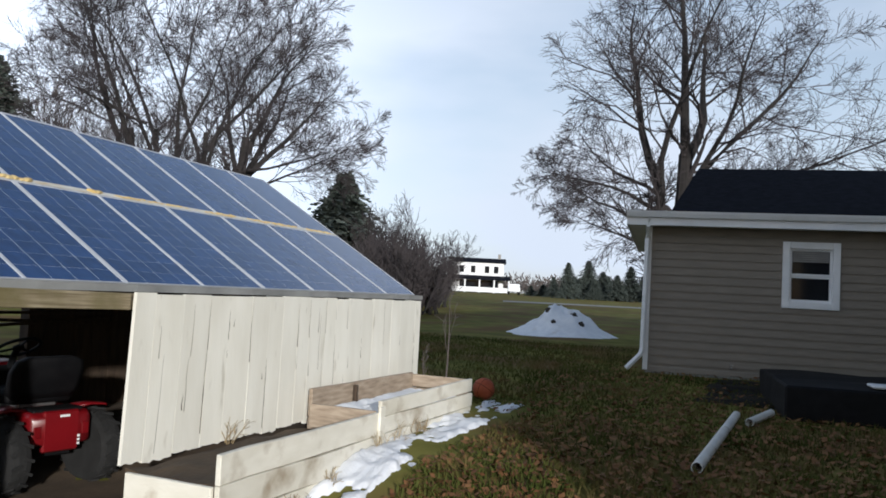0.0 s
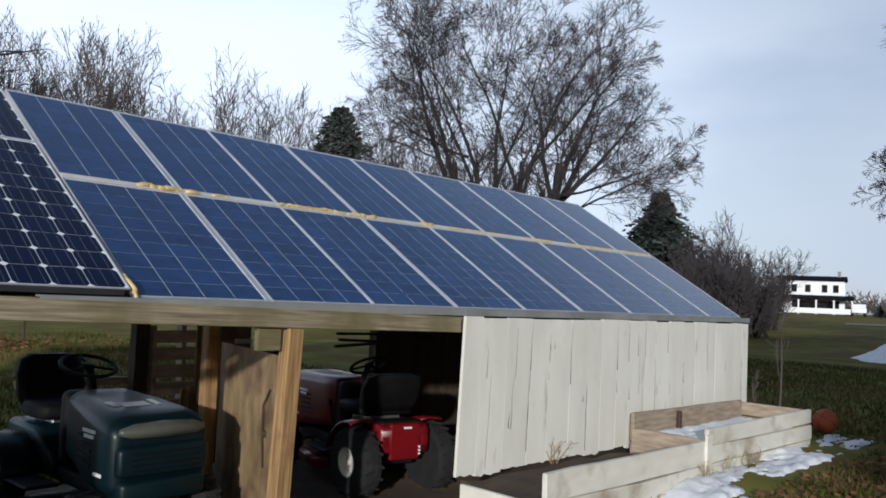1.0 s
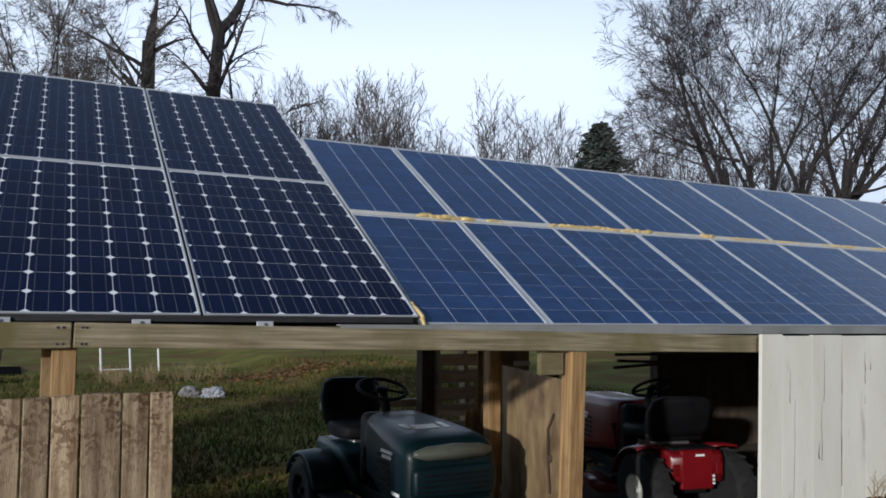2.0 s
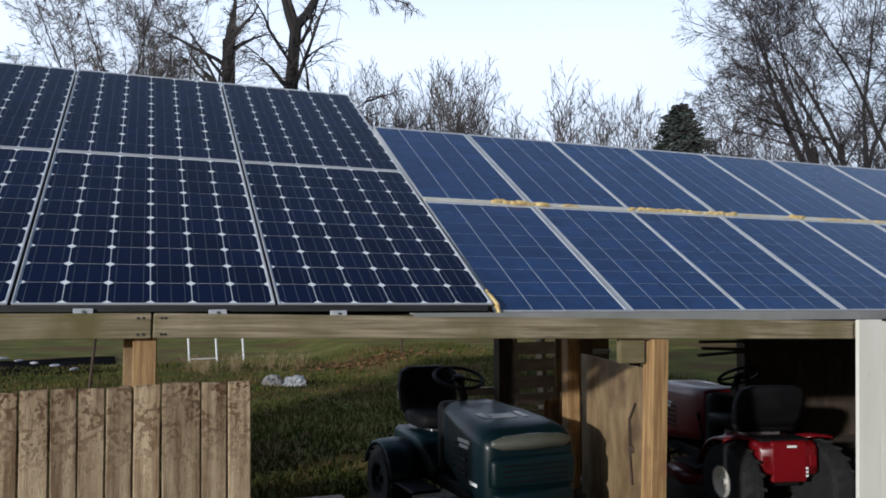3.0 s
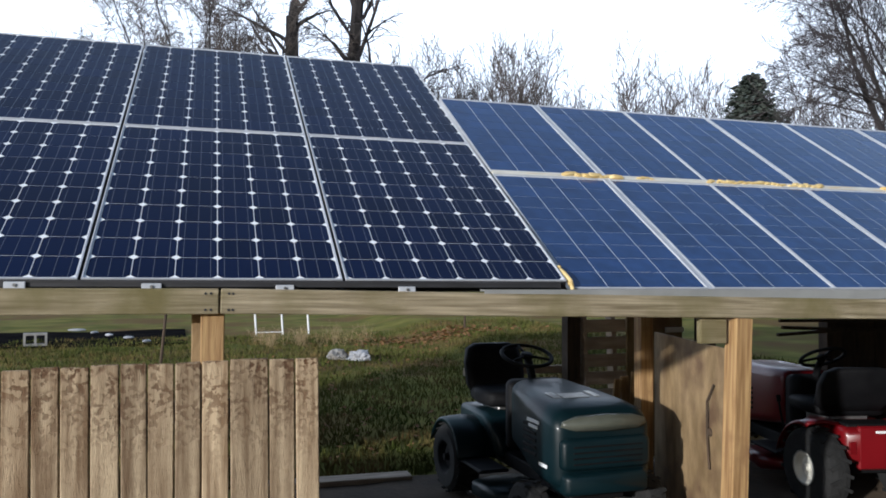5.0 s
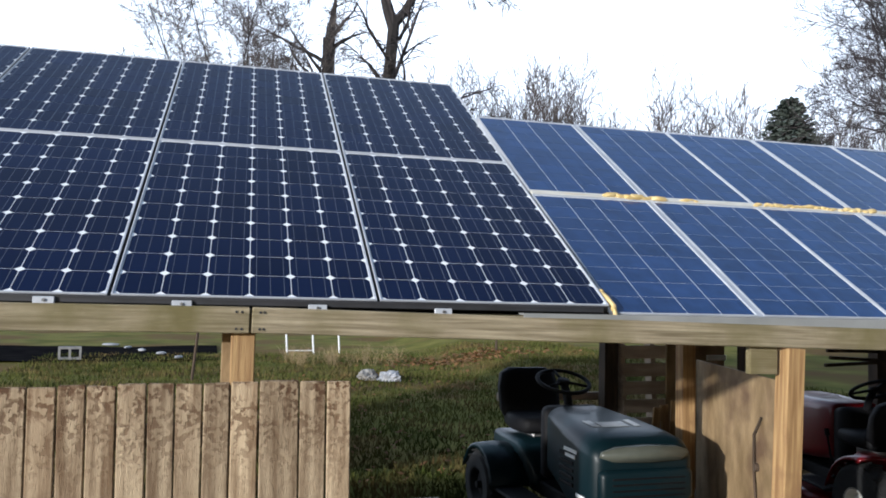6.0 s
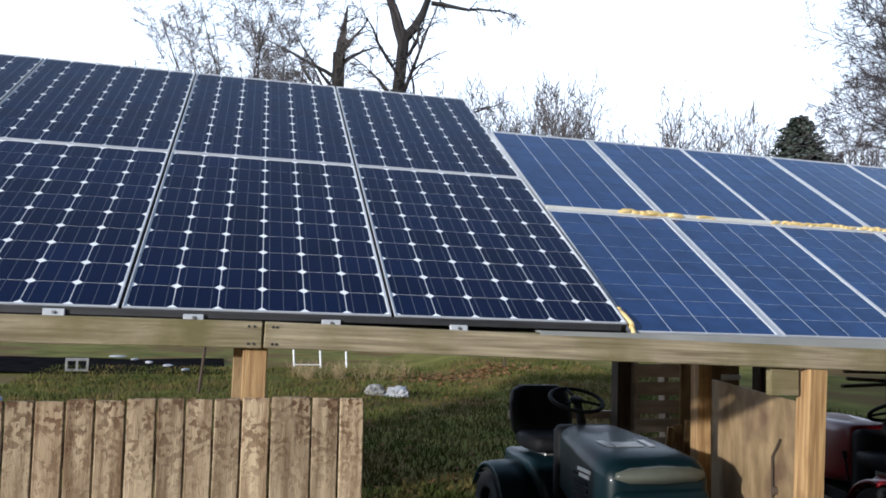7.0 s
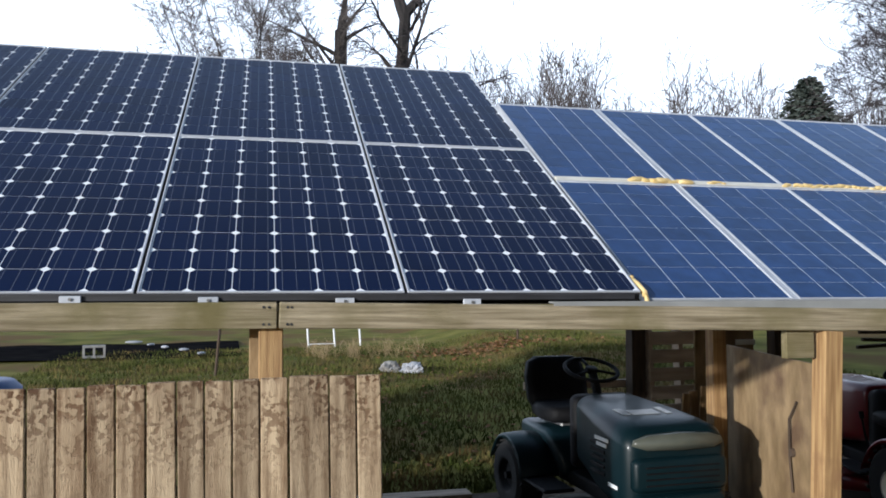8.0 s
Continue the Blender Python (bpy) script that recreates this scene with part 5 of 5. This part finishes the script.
def lawn_tractor(m, paint, label, rear_r, front_r, decal):
    """Forward along -y, its nose over the origin."""
    axle = 1.50 if decal else 1.36
    ob = thing("lawn_tractor", m, label, "lawn tractor")
    # hood: rounded sections from the nose to the dash
    bm = bmesh.new()
    if decal:
        shape = ((0.00, 0.60, 0.215, 0.19, 0.05), (0.02, 0.63, 0.245, 0.265, 0.08), (0.08, 0.645, 0.258, 0.28, 0.09), (0.22, 0.655, 0.258, 0.275, 0.09), (0.55, 0.678, 0.245, 0.255, 0.085), (0.80, 0.70, 0.225, 0.235, 0.08), (0.84, 0.70, 0.21, 0.22, 0.08))
    else:
        shape = ((0.00, 0.57, 0.205, 0.17, 0.05), (0.02, 0.585, 0.24, 0.235, 0.09), (0.08, 0.60, 0.257, 0.262, 0.11), (0.22, 0.612, 0.257, 0.270, 0.11), (0.42, 0.635, 0.238, 0.265, 0.10), (0.62, 0.665, 0.205, 0.25, 0.09), (0.80, 0.69, 0.178, 0.24, 0.08), (0.84, 0.70, 0.165, 0.22, 0.08))
    drop = 0.0 if decal else -0.04
    loft(bm, [rrect(0, c, hw, hh, rd, y, 5) for y, c, hw, hh, rd in shape])
    hood = part("hood", bm, paint, ob, smooth=True)
    wide = Matrix.Diagonal((1.0 if decal else 1.18, 1, 1, 1))
    hood.matrix_basis = wide
    # nose: lens band, grille bulge and bumper
    bm = bmesh.new()
    loft(bm, [[(x * k, y - 0.03 * (1 - (x / 0.235) ** 2) * f, z) for x, z in ((-0.225, 0.795 + drop), (-0.17, 0.772 + drop), (0, 0.768 + drop), (0.17, 0.772 + drop), (0.225, 0.795 + drop), (0.215, 0.828 + drop), (0.15, 0.856 + drop), (0, 0.866 + drop), (-0.15, 0.856 + drop), (-0.215, 0.828 + drop))] for y, k, f in ((0.06, 1.0, 0.0), (0.012, 1.0, 0.6), (-0.004, 0.97, 1.0))])
    part("headlight", bm, LENS, hood, "cloudy grey headlight lens", smooth=True)
    bm = bmesh.new()
    loft(bm, [rrect(0, 0.625 + drop, hw, hh, 0.035, y, 4) for y, hw, hh in ((0.05, 0.235, 0.105), (-0.02, 0.228, 0.098), (-0.035, 0.21, 0.08))])
    part("grille", bm, paint, hood, smooth=True)
    for i in range(4):
        bm = bmesh.new()
        box(bm, -0.18, 0.18, -0.042, -0.033, 0.565 + drop + 0.035 * i, 0.574 + drop + 0.035 * i, bevel=0.002)
        part("grille_bar", bm, BLACK, hood, "black grille bar")
    bm = bmesh.new()
    loft(bm, [rrect(0, 0.40, hw, hh, 0.03, y, 4) for y, hw, hh in ((0.16, 0.22, 0.07), (-0.01, 0.222, 0.072), (-0.05, 0.20, 0.055))])
    part("bumper", bm, paint, ob, smooth=True).matrix_basis = wide
    # side vents and plain decal bars
    for s in (-1, 1):
        for i in range(5):
            bm = bmesh.new()
            box(bm, s * 0.256 - 0.004, s * 0.256 + 0.004, 0.25, 0.42, 0.52 + 0.045 * i, 0.542 + 0.045 * i, bevel=0.002)
            part("vent", bm, BLACK, hood, "black side vent")
        for z0, y0, y1 in ((0.735, 0.2, 0.36), (0.7, 0.22, 0.34), (0.48, 0.1, 0.2)):
            bm = bmesh.new()
            box(bm, s * 0.2585 - 0.003, s * 0.2585 + 0.003, y0, y1, z0, z0 + 0.022, bevel=0.001)
            part("decal", bm, TRIM, hood, "pale decal bar")
    # pale patches on top of the green hood
    if not decal:
        for x0, x1, y0, y1 in ((-0.10, 0.04, 0.26, 0.36), (-0.15, -0.11, 0.27, 0.40), (0.07, 0.10, 0.26, 0.40)):
            bm = bmesh.new()
            box(bm, x0, x1, 0, y1 - y0, -0.002, 0.0025, bevel=0.001)
            part("sticker", bm, HOODPATCH, hood, "pale patch on the hood").matrix_basis = pose(0, y0, 0.889, 5.5)
    # chassis, dash, column
    bm = bmesh.new()
    box(bm, -0.17, 0.17, 0.08, 1.55, 0.26, 0.36, bevel=0.01)
    part("chassis", bm, BLACK, ob)
    bm = bmesh.new()
    loft(bm, [rrect(0, 0.66, hw, hh, 0.05, y, 4) for y, hw, hh in ((0.845, 0.205, 0.24), (0.93, 0.2, 0.26), (0.99, 0.15, 0.22))])
    part("dash", bm, BLACK, ob, "black dash panel", smooth=True)
    bm = bmesh.new()
    tube(bm, [(0, 0.93, 0.86), (0, 0.99, 1.0), (0, 1.03, 1.06)], 0.028, 10)
    part("steering_column", bm, BLACK, ob)
    bm = bmesh.new()
    t = pose(0, 1.04, 1.075, 32 if decal else 22)
    ring(bm, 0.17, 0.0145, t, 32, 8)
    cyl(bm, 0.045, 0.04, 0.03, t @ pose(0, 0, -0.015), 14)
    for a in (90, 210, 330):
        tube(bm, [t @ Vector((0.03 * math.cos(radians(a)), 0.03 * math.sin(radians(a)), 0)), t @ Vector((0.165 * math.cos(radians(a)), 0.165 * math.sin(radians(a)), 0))], 0.011, 6)
    part("steering_wheel", bm, BLACK, ob, "black steering wheel", smooth=True)
    # seat
    seat = new("seat")
    seat.parent = ob
    seat.matrix_basis = pose(0, 1.2 if decal else 1.4, 0.66) @ Matrix.Diagonal((1.35, 1, 0.86, 1) if decal else (1, 1, 1, 1))
    bm = bmesh.new()
    loft(bm, [rrect(0, 0.06, hw, hh, 0.04, y, 4) for y, hw, hh in ((-0.22, 0.17, 0.04), (-0.19, 0.21, 0.06), (0, 0.225, 0.065), (0.18, 0.2, 0.06))])
    part("cushion", bm, BLACK, seat, "black vinyl seat cushion", smooth=True)
    bm = bmesh.new()
    sec = []
    for z, hw, y in ((0.05, 0.19, 0.16), (0.12, 0.22, 0.19), (0.3, 0.225, 0.235), (0.41, 0.20, 0.265), (0.45, 0.14, 0.275)):
        sec.append([(x, y + a, z) for x, a in ((-hw, -0.03), (-hw * 0.8, -0.05), (hw * 0.8, -0.05), (hw, -0.03), (hw, 0.03), (hw * 0.8, 0.045), (-hw * 0.8, 0.045), (-hw, 0.03))])
    loft(bm, sec)
    part("backrest", bm, BLACK, seat, "black vinyl backrest", smooth=True)
    bm = bmesh.new()
    box(bm, -0.12, 0.12, -0.15, 0.15, -0.1, 0.005, bevel=0.01)
    part("seat_bracket", bm, STEEL, seat)
    # rear body and fenders
    bm = bmesh.new()
    loft(bm, [rrect(0, c, hw, hh, 0.04, y, 4) for y, c, hw, hh in ((1.02, 0.36, 0.2, 0.06), (1.1, 0.45, 0.24, 0.12), (1.2, 0.5, 0.26, 0.13), (1.62, 0.5, 0.26, 0.13), (1.66, 0.49, 0.24, 0.11))])
    part("rear_body", bm, paint, ob, smooth=True)
    for s in (-1, 1):
        bm = bmesh.new()
        sec = []
        for i in range(11):
            a = radians(12 + (86 if decal else 150) * i / 10)
            y, z = axle - (rear_r + 0.05) * math.cos(a), rear_r + (rear_r + 0.05) * math.sin(a)
            sec.append([(s * x, y + dy, z + dz) for x, dy, dz in ((0.22, 0, 0), (0.34, 0, 0.012), (0.47, 0, 0), (0.485, 0, -0.03), (0.46, 0, -0.016), (0.34, 0, -0.004), (0.22, 0, -0.016))])
        loft(bm, sec)
        part("fender", bm, paint, ob, smooth=True)
        bm = bmesh.new()
        box(bm, s * 0.36 - 0.1, s * 0.36 + 0.1, 0.72, 1.12, 0.29, 0.315, bevel=0.01)
        part("footrest", bm, BLACK, ob)
        # the green tractor's rims are black, the bay's shade put into their colour
        wheel(ob, s * 0.385, axle, rear_r, 0.19, rear_r * (0.40 if decal else 0.52), s, rim_mat=None if decal else BLACK)
        wheel(ob, s * 0.36, 0.2, front_r, 0.13, front_r * 0.5, s, 14, None if decal else BLACK)
        bm = bmesh.new()
        box(bm, s * 0.2 - 0.028, s * 0.2 + 0.028, 1.655, 1.668, 0.44, 0.53, bevel=0.003)
        part("reflector", bm, RED if decal else LENS, ob, "rear reflector")
    bm = bmesh.new()
    tube(bm, [(-0.3, 0.2, front_r), (0, 0.2, front_r + 0.06), (0.3, 0.2, front_r)], 0.022, 8)
    part("front_axle", bm, STEEL, ob)
    bm = bmesh.new()
    loft(bm, [rrect(0, 0.16, hw, hh, 0.04, y, 4) for y, hw, hh in ((0.46, 0.2, 0.04), (0.54, 0.42, 0.06), (0.86, 0.46, 0.06), (0.98, 0.3, 0.04))])
    part("mower_deck", bm, paint, ob, smooth=True)
    bm = bmesh.new()
    tube(bm, [(0.32, 1.08, 0.36), (0.335, 1.0, 0.55), (0.33, 0.95, 0.7)], 0.009, 6)
    tube(bm, [(0.33, 0.955, 0.69), (0.33, 0.94, 0.745)], 0.018, 8)
    part("lever", bm, BLACK, ob, "black lift lever")
    if decal:
        for z0, x0, x1 in ((0.59, -0.06, 0.02), (0.42, -0.155, -0.137), (0.39, -0.155, -0.137), (0.36, -0.155, -0.137)):
            bm = bmesh.new()
            box(bm, x0, x1, 1.66, 1.669, z0, z0 + 0.018, bevel=0.001)
            part("decal", bm, TRIM, ob, "small white sticker")
        bm = bmesh.new()
        box(bm, -0.15, 0.15, 1.62, 1.662, 0.32, 0.64, bevel=0.012)
        part("rear_plate", bm, paint, ob)
        bm = bmesh.new()
        box(bm, -0.21, 0.21, 1.45, 1.615, 0.6, 0.65, bevel=0.01)
        part("battery_cover", bm, BLACK, ob)
    return ob


lawn_tractor(pose(0.56, 0.74, -0.365, 0, 0, 2.5) @ Matrix.Diagonal((1.0, 0.98, 0.87, 1)), GREEN, "dark green lawn tractor with cloudy headlights parked in the shed", 0.26, 0.19, False)
lawn_tractor(pose(2.776, 2.376, -0.345, 0, 0, 168.0) @ Matrix.Diagonal((0.82, 1, 0.83, 1)), RED, "red lawn tractor with black seat seen from its rear", 0.30, 0.20, True)


# ---- things on the lawn behind the shed ----
def build_back_yard():
    rng = random.Random(19)
    for k in (0, 2):
        bag = bmesh.new()
        bmesh.ops.create_icosphere(bag, subdivisions=4, radius=0.2)
        for v in bag.verts:
            v.co *= 1 + 0.45 * noise.noise(v.co * 6 + Vector((k * 5, 0, 0))) + 0.5 * abs(noise.noise(v.co * 17 + Vector((k, 3, 0)))) - 0.12
            v.co.z = max(-0.08, v.co.z * 0.65)
        ob = part("plastic_bag", bag, BAG if k == 2 else CONCRETE)
        ob.matrix_basis = pose(0.62 + 0.16 * k, 10.4 - 0.1 * k, ground_z(1, 12) + 0.075, 0, 0, 50 * k) @ Matrix.Scale(0.85, 4)
        tagged(ob, "crumpled pale plastic bag lying on the lawn", "bag", "plastic bags")
    # white plant frame
    fr = thing("plant_trellis", pose(0.2, 16.1, ground_z(0, 25), 0, 0, 8) @ Matrix.Scale(0.66, 4), "white metal plant trellis standing on the lawn", "trellis")
    for dx in (-0.95, 0.0, 0.95):
        bm = bmesh.new()
        tube(bm, [(dx, 0, -0.1), (dx - 0.08, 0.03, 1.15)], 0.035, 8)
        part("upright", bm, TRIM, fr)
    bm = bmesh.new()
    tube(bm, [(-0.95, 0, 0.12), (0.0, 0, 0.12)], 0.02, 8)
    part("crossbar", bm, TRIM, fr)
    # dark tarp strip, block and litter
    bm = bmesh.new()
    bmesh.ops.create_grid(bm, x_segments=30, y_segments=8, size=0.5)
    for v in bm.verts:
        v.co = Vector((v.co.x * 12, v.co.y * 4.4, 0.03 + 0.04 * noise.noise(v.co * 9)))
    tarp = part("black_tarp", bm, TARP, smooth=True)
    tarp.matrix_basis = pose(-8.0, 16.2, ground_z(-9, 24), 0, 0, 2)
    tagged(tarp, "long black tarp spread over a garden plot", "tarp")
    blk = thing("concrete_block", pose(-4.85, 14.6, ground_z(-6, 20) + 0.02, 0, 0, 10) @ Matrix.Scale(0.72, 4), "grey hollow concrete block standing on the tarp", "block")
    bm = bmesh.new()
    for a, b, c, d in ((-0.3, 0.3, 0, 0.06), (-0.3, 0.3, 0.3, 0.36), (-0.3, -0.24, 0.061, 0.299), (-0.03, 0.03, 0.061, 0.299), (0.24, 0.3, 0.061, 0.299)):
        box(bm, a, b, -0.15, 0.15, c, d)
    part("shell", bm, CONCRETE, blk)
    for k in range(5):
        bm = bmesh.new()
        bmesh.ops.create_icosphere(bm, subdivisions=2, radius=0.075)
        for v in bm.verts:
            v.co *= 1 + 0.5 * noise.noise(v.co * 5 + Vector((k * 3, 1, 0)))
            v.co.z *= 0.45
        ob = part("litter", bm, BAG)
        ob.matrix_basis = pose(-4.7 + 0.5 * k + rng.uniform(-0.2, 0.2), 18.3 - 0.9 * k, ground_z(-5, 22) + 0.07, 0, 0, 60 * k) @ Matrix.Diagonal((1.6 if k else 2.6, 1, 1, 1))
        tagged(ob, "small pale scrap of litter on the garden plot", "scrap", "scraps")
    for px, py, lean, h in ((-2.26, 10.7, 5, 1.5), (3.7, 12.95, 0, 1.2), (-12, 14, 2, 1.4)):
        bm = bmesh.new()
        cyl(bm, 0.026, 0.022, h, pose(0, 0, -0.2), 8)
        ob = part("fence_post", bm, DARKWOOD)
        ob.matrix_basis = pose(px, py, ground_z(px, py), 0, lean, 0)
        tagged(ob, "thin dark fence post standing in the lawn", "post", "fence posts")
    barrel = thing("barrel", pose(-3.2, 2.0, -0.42) @ Matrix.Scale(1.06, 4), "blue plastic barrel standing behind the board fence", "barrel")
    bm = bmesh.new()
    loft(bm, [[(r * math.cos(2 * math.pi * i / 28), r * math.sin(2 * math.pi * i / 28), z) for i in range(28)] for r, z in ((0.26, 0), (0.29, 0.03), (0.29, 0.3), (0.3, 0.32), (0.29, 0.34), (0.29, 0.62), (0.3, 0.64), (0.29, 0.66), (0.28, 0.9), (0.24, 0.94))])
    part("drum", bm, BARREL, barrel, smooth=True)
    bm = bmesh.new()
    cyl(bm, 0.03, 0.03, 0.025, pose(0.12, 0, 0.94), 12)
    part("bung", bm, BARREL, barrel)
    # patch of fallen leaves far back
    V, F = [], []
    for k in range(500):
        px, py = 3.0 + rng.gauss(0, 0.8), 13.0 + rng.gauss(0, 0.6)
        leaf(V, F, rng, px, py, ground_z(px, py) + 0.03, 0.06)
    tagged(new("leaf_patch", list_mesh("leaf_patch", V, F, LEAF)), "patch of brown fallen leaves on the back lawn", "leaves", kind="stuff")


def leaf(V, F, rng, x, y, z, s):
    a, t = rng.uniform(0, 6.28), rng.uniform(-0.5, 0.5)
    e, f = Vector((math.cos(a), math.sin(a), t)) * s, Vector((-math.sin(a), math.cos(a), rng.uniform(-0.5, 0.5))) * s * 0.6
    b = len(V)
    p = Vector((x, y, z + 0.3 * s))
    V += [p - e, p - e * 0.1 + f, p + e, p - f]
    F.append((b, b + 1, b + 2, b + 3))


TARP = mat("black tarp", (0.008, 0.008, 0.009), (0.018, 0.017, 0.017), 1.0, 2, bump=0.4, spec=0.0)
BAG = mat("crumpled pale plastic", (0.26, 0.27, 0.29), (0.42, 0.42, 0.44), 0.4, 8, bump=0.6)
BARREL = mat("blue barrel plastic", (0.02, 0.10, 0.38), (0.03, 0.14, 0.46), 0.45, 6, bump=0.1)
build_back_yard()


# dark patch over the lawn, with shade by the building put into its colour
def build_ground_shade():
    bm = bmesh.new()
    bmesh.ops.create_grid(bm, x_segments=24, y_segments=24, size=0.5)
    for v in bm.verts:
        a, b = v.co.x, v.co.y
        v.co = Vector((9.6 + 2.9 * a, -4.3 + 3.6 * b - 0.25 * noise.noise(Vector((a * 5, b * 5, 0))), 0))
        v.co.z = ground_z(v.co.x, 0) + (0.035 + 0.04 * noise.noise(v.co * 2) if max(abs(a), abs(b)) < 0.45 else -0.05)
    tagged(part("soil_bed", bm, GROUNDSHADE, smooth=True), "dark ground along the foot of the building, standing for shade", "soil", kind="structure")


GROUNDSHADE = mat("dark wall-foot ground", (0.012, 0.011, 0.010), (0.03, 0.026, 0.022), 0.95, 4, bump=0.8, spec=0.1)
build_ground_shade()


# ---- grass blades and leaf litter ----
def build_grass():
    rng = np.random.default_rng(7)
    for name, x0, x1, y0, y1, n, h, label in (("grass", 3.2, 16, -6.5, 4.5, 60000, 0.055, "short green and straw-coloured winter grass"), ("grass", -5.5, 6.0, 2.62, 16.0, 62000, 0.065, "short green and straw-coloured winter grass behind the shed")):
        u = rng.random((n, 2)) ** (1.5, 1.0) if x0 > 0 else rng.random((n, 2)) ** (1.0, 1.4)
        px, py = x0 + (x1 - x0) * u[:, 0], y0 + (y1 - y0) * u[:, 1]
        keep = ~((px > 1.9) & (px < 6.4) & (py > -1.3) & (py < 2.6)) & ~((px > 11.0) & (py < -1.3))
        px, py = px[keep], py[keep]
        k = len(px)
        a = rng.random(k) * 6.28
        hh, w = h * (0.5 + rng.random(k)), 0.006 + 0.008 * rng.random(k)
        lx, ly = rng.normal(0, 0.03, k), rng.normal(0, 0.03, k)
        gz = np.array([ground_z(x, 0) for x in px]) + 0.0
        v = np.empty((k, 3, 3))
        v[:, 0] = np.stack([px - w * np.cos(a), py - w * np.sin(a), gz - 0.01], 1)
        v[:, 1] = np.stack([px + w * np.cos(a), py + w * np.sin(a), gz - 0.01], 1)
        v[:, 2] = np.stack([px + lx, py + ly, gz + hh], 1)
        me = bpy.data.meshes.new(name)
        me.from_pydata(v.reshape(-1, 3).tolist(), [], np.arange(3 * k).reshape(-1, 3).tolist())
        me.materials.append(BLADE)
        tagged(new(name, me), label, "grass", kind="stuff")
    r = random.Random(31)
    V, F = [], []
    for i in range(17000):
        x = 2.4 + 9.5 * r.random() ** 1.6 + r.gauss(0, 0.5)
        y = -5.2 + 4.2 * r.random() + r.gauss(0, 0.35)
        if r.random() < 0.75 - 0.06 * (x - 2.4) and not (y > -1.3 and x < 6):
            leaf(V, F, r, x, y, ground_z(x, y) + 0.03 * r.random(), r.uniform(0.02, 0.045))
    for i in range(900):
        x, y = r.uniform(-3, 4), 3.2 + 8 * r.random() ** 1.3
        leaf(V, F, r, x, y, ground_z(x, y) + 0.03, r.uniform(0.02, 0.04))
    tagged(new("fallen_leaves", list_mesh("fallen_leaves", V, F, LEAF)), "brown fallen leaves scattered over the lawn", "leaves", kind="stuff")


build_grass()


def build_weeds():
    rng = random.Random(12)
    spots = [(2.2 + 3.6 * rng.random(), -0.80 - 0.08 * rng.random(), 0.16) for _ in range(9)] + [(3.05, -0.12, 0.22)] + [(-0.6 + 2.4 * rng.random(), 12.6 + 1.6 * rng.random(), 0.38) for _ in range(26)]
    for x, y, h in spots:
        V, F = [], []
        for k in range(7):
            grow(V, F, rng, Vector((rng.uniform(-0.04, 0.04), rng.uniform(-0.04, 0.04), -0.02)), Vector((rng.uniform(-0.5, 0.5), rng.uniform(-0.5, 0.5), 1)), h * rng.uniform(0.6, 1.1), 0.0035, 2, WEED)
        ob = new("weed", list_mesh("weed", V, F, STRAW))
        ob.matrix_basis = pose(x, y, 0.0 if -0.7 < y < 0 else ground_z(x, y))
        tagged(ob, "dry straw-coloured weed standing in the grass", "weed", "dry weeds")


WEED = dict(MAPLE, levels=3, kids=(0, 0, 4), bare=(0, 0, 0.3), twig=0.0015)
STRAW = mat("dry straw", (0.20, 0.14, 0.07), (0.34, 0.26, 0.14), 0.9, 3, bump=0)
build_weeds()


# ---- unseen house block to the south, added to keep the sun off the yard ----
def build_shade_block():
    bm = bmesh.new()
    box(bm, -5.7, 11.6, -16.0, -9.0, -0.5, 6.2)
    tagged(part("wall_house", bm, SIDING), "plain taupe house block, unseen, added to shade the yard", "wall", kind="structure")


build_shade_block()
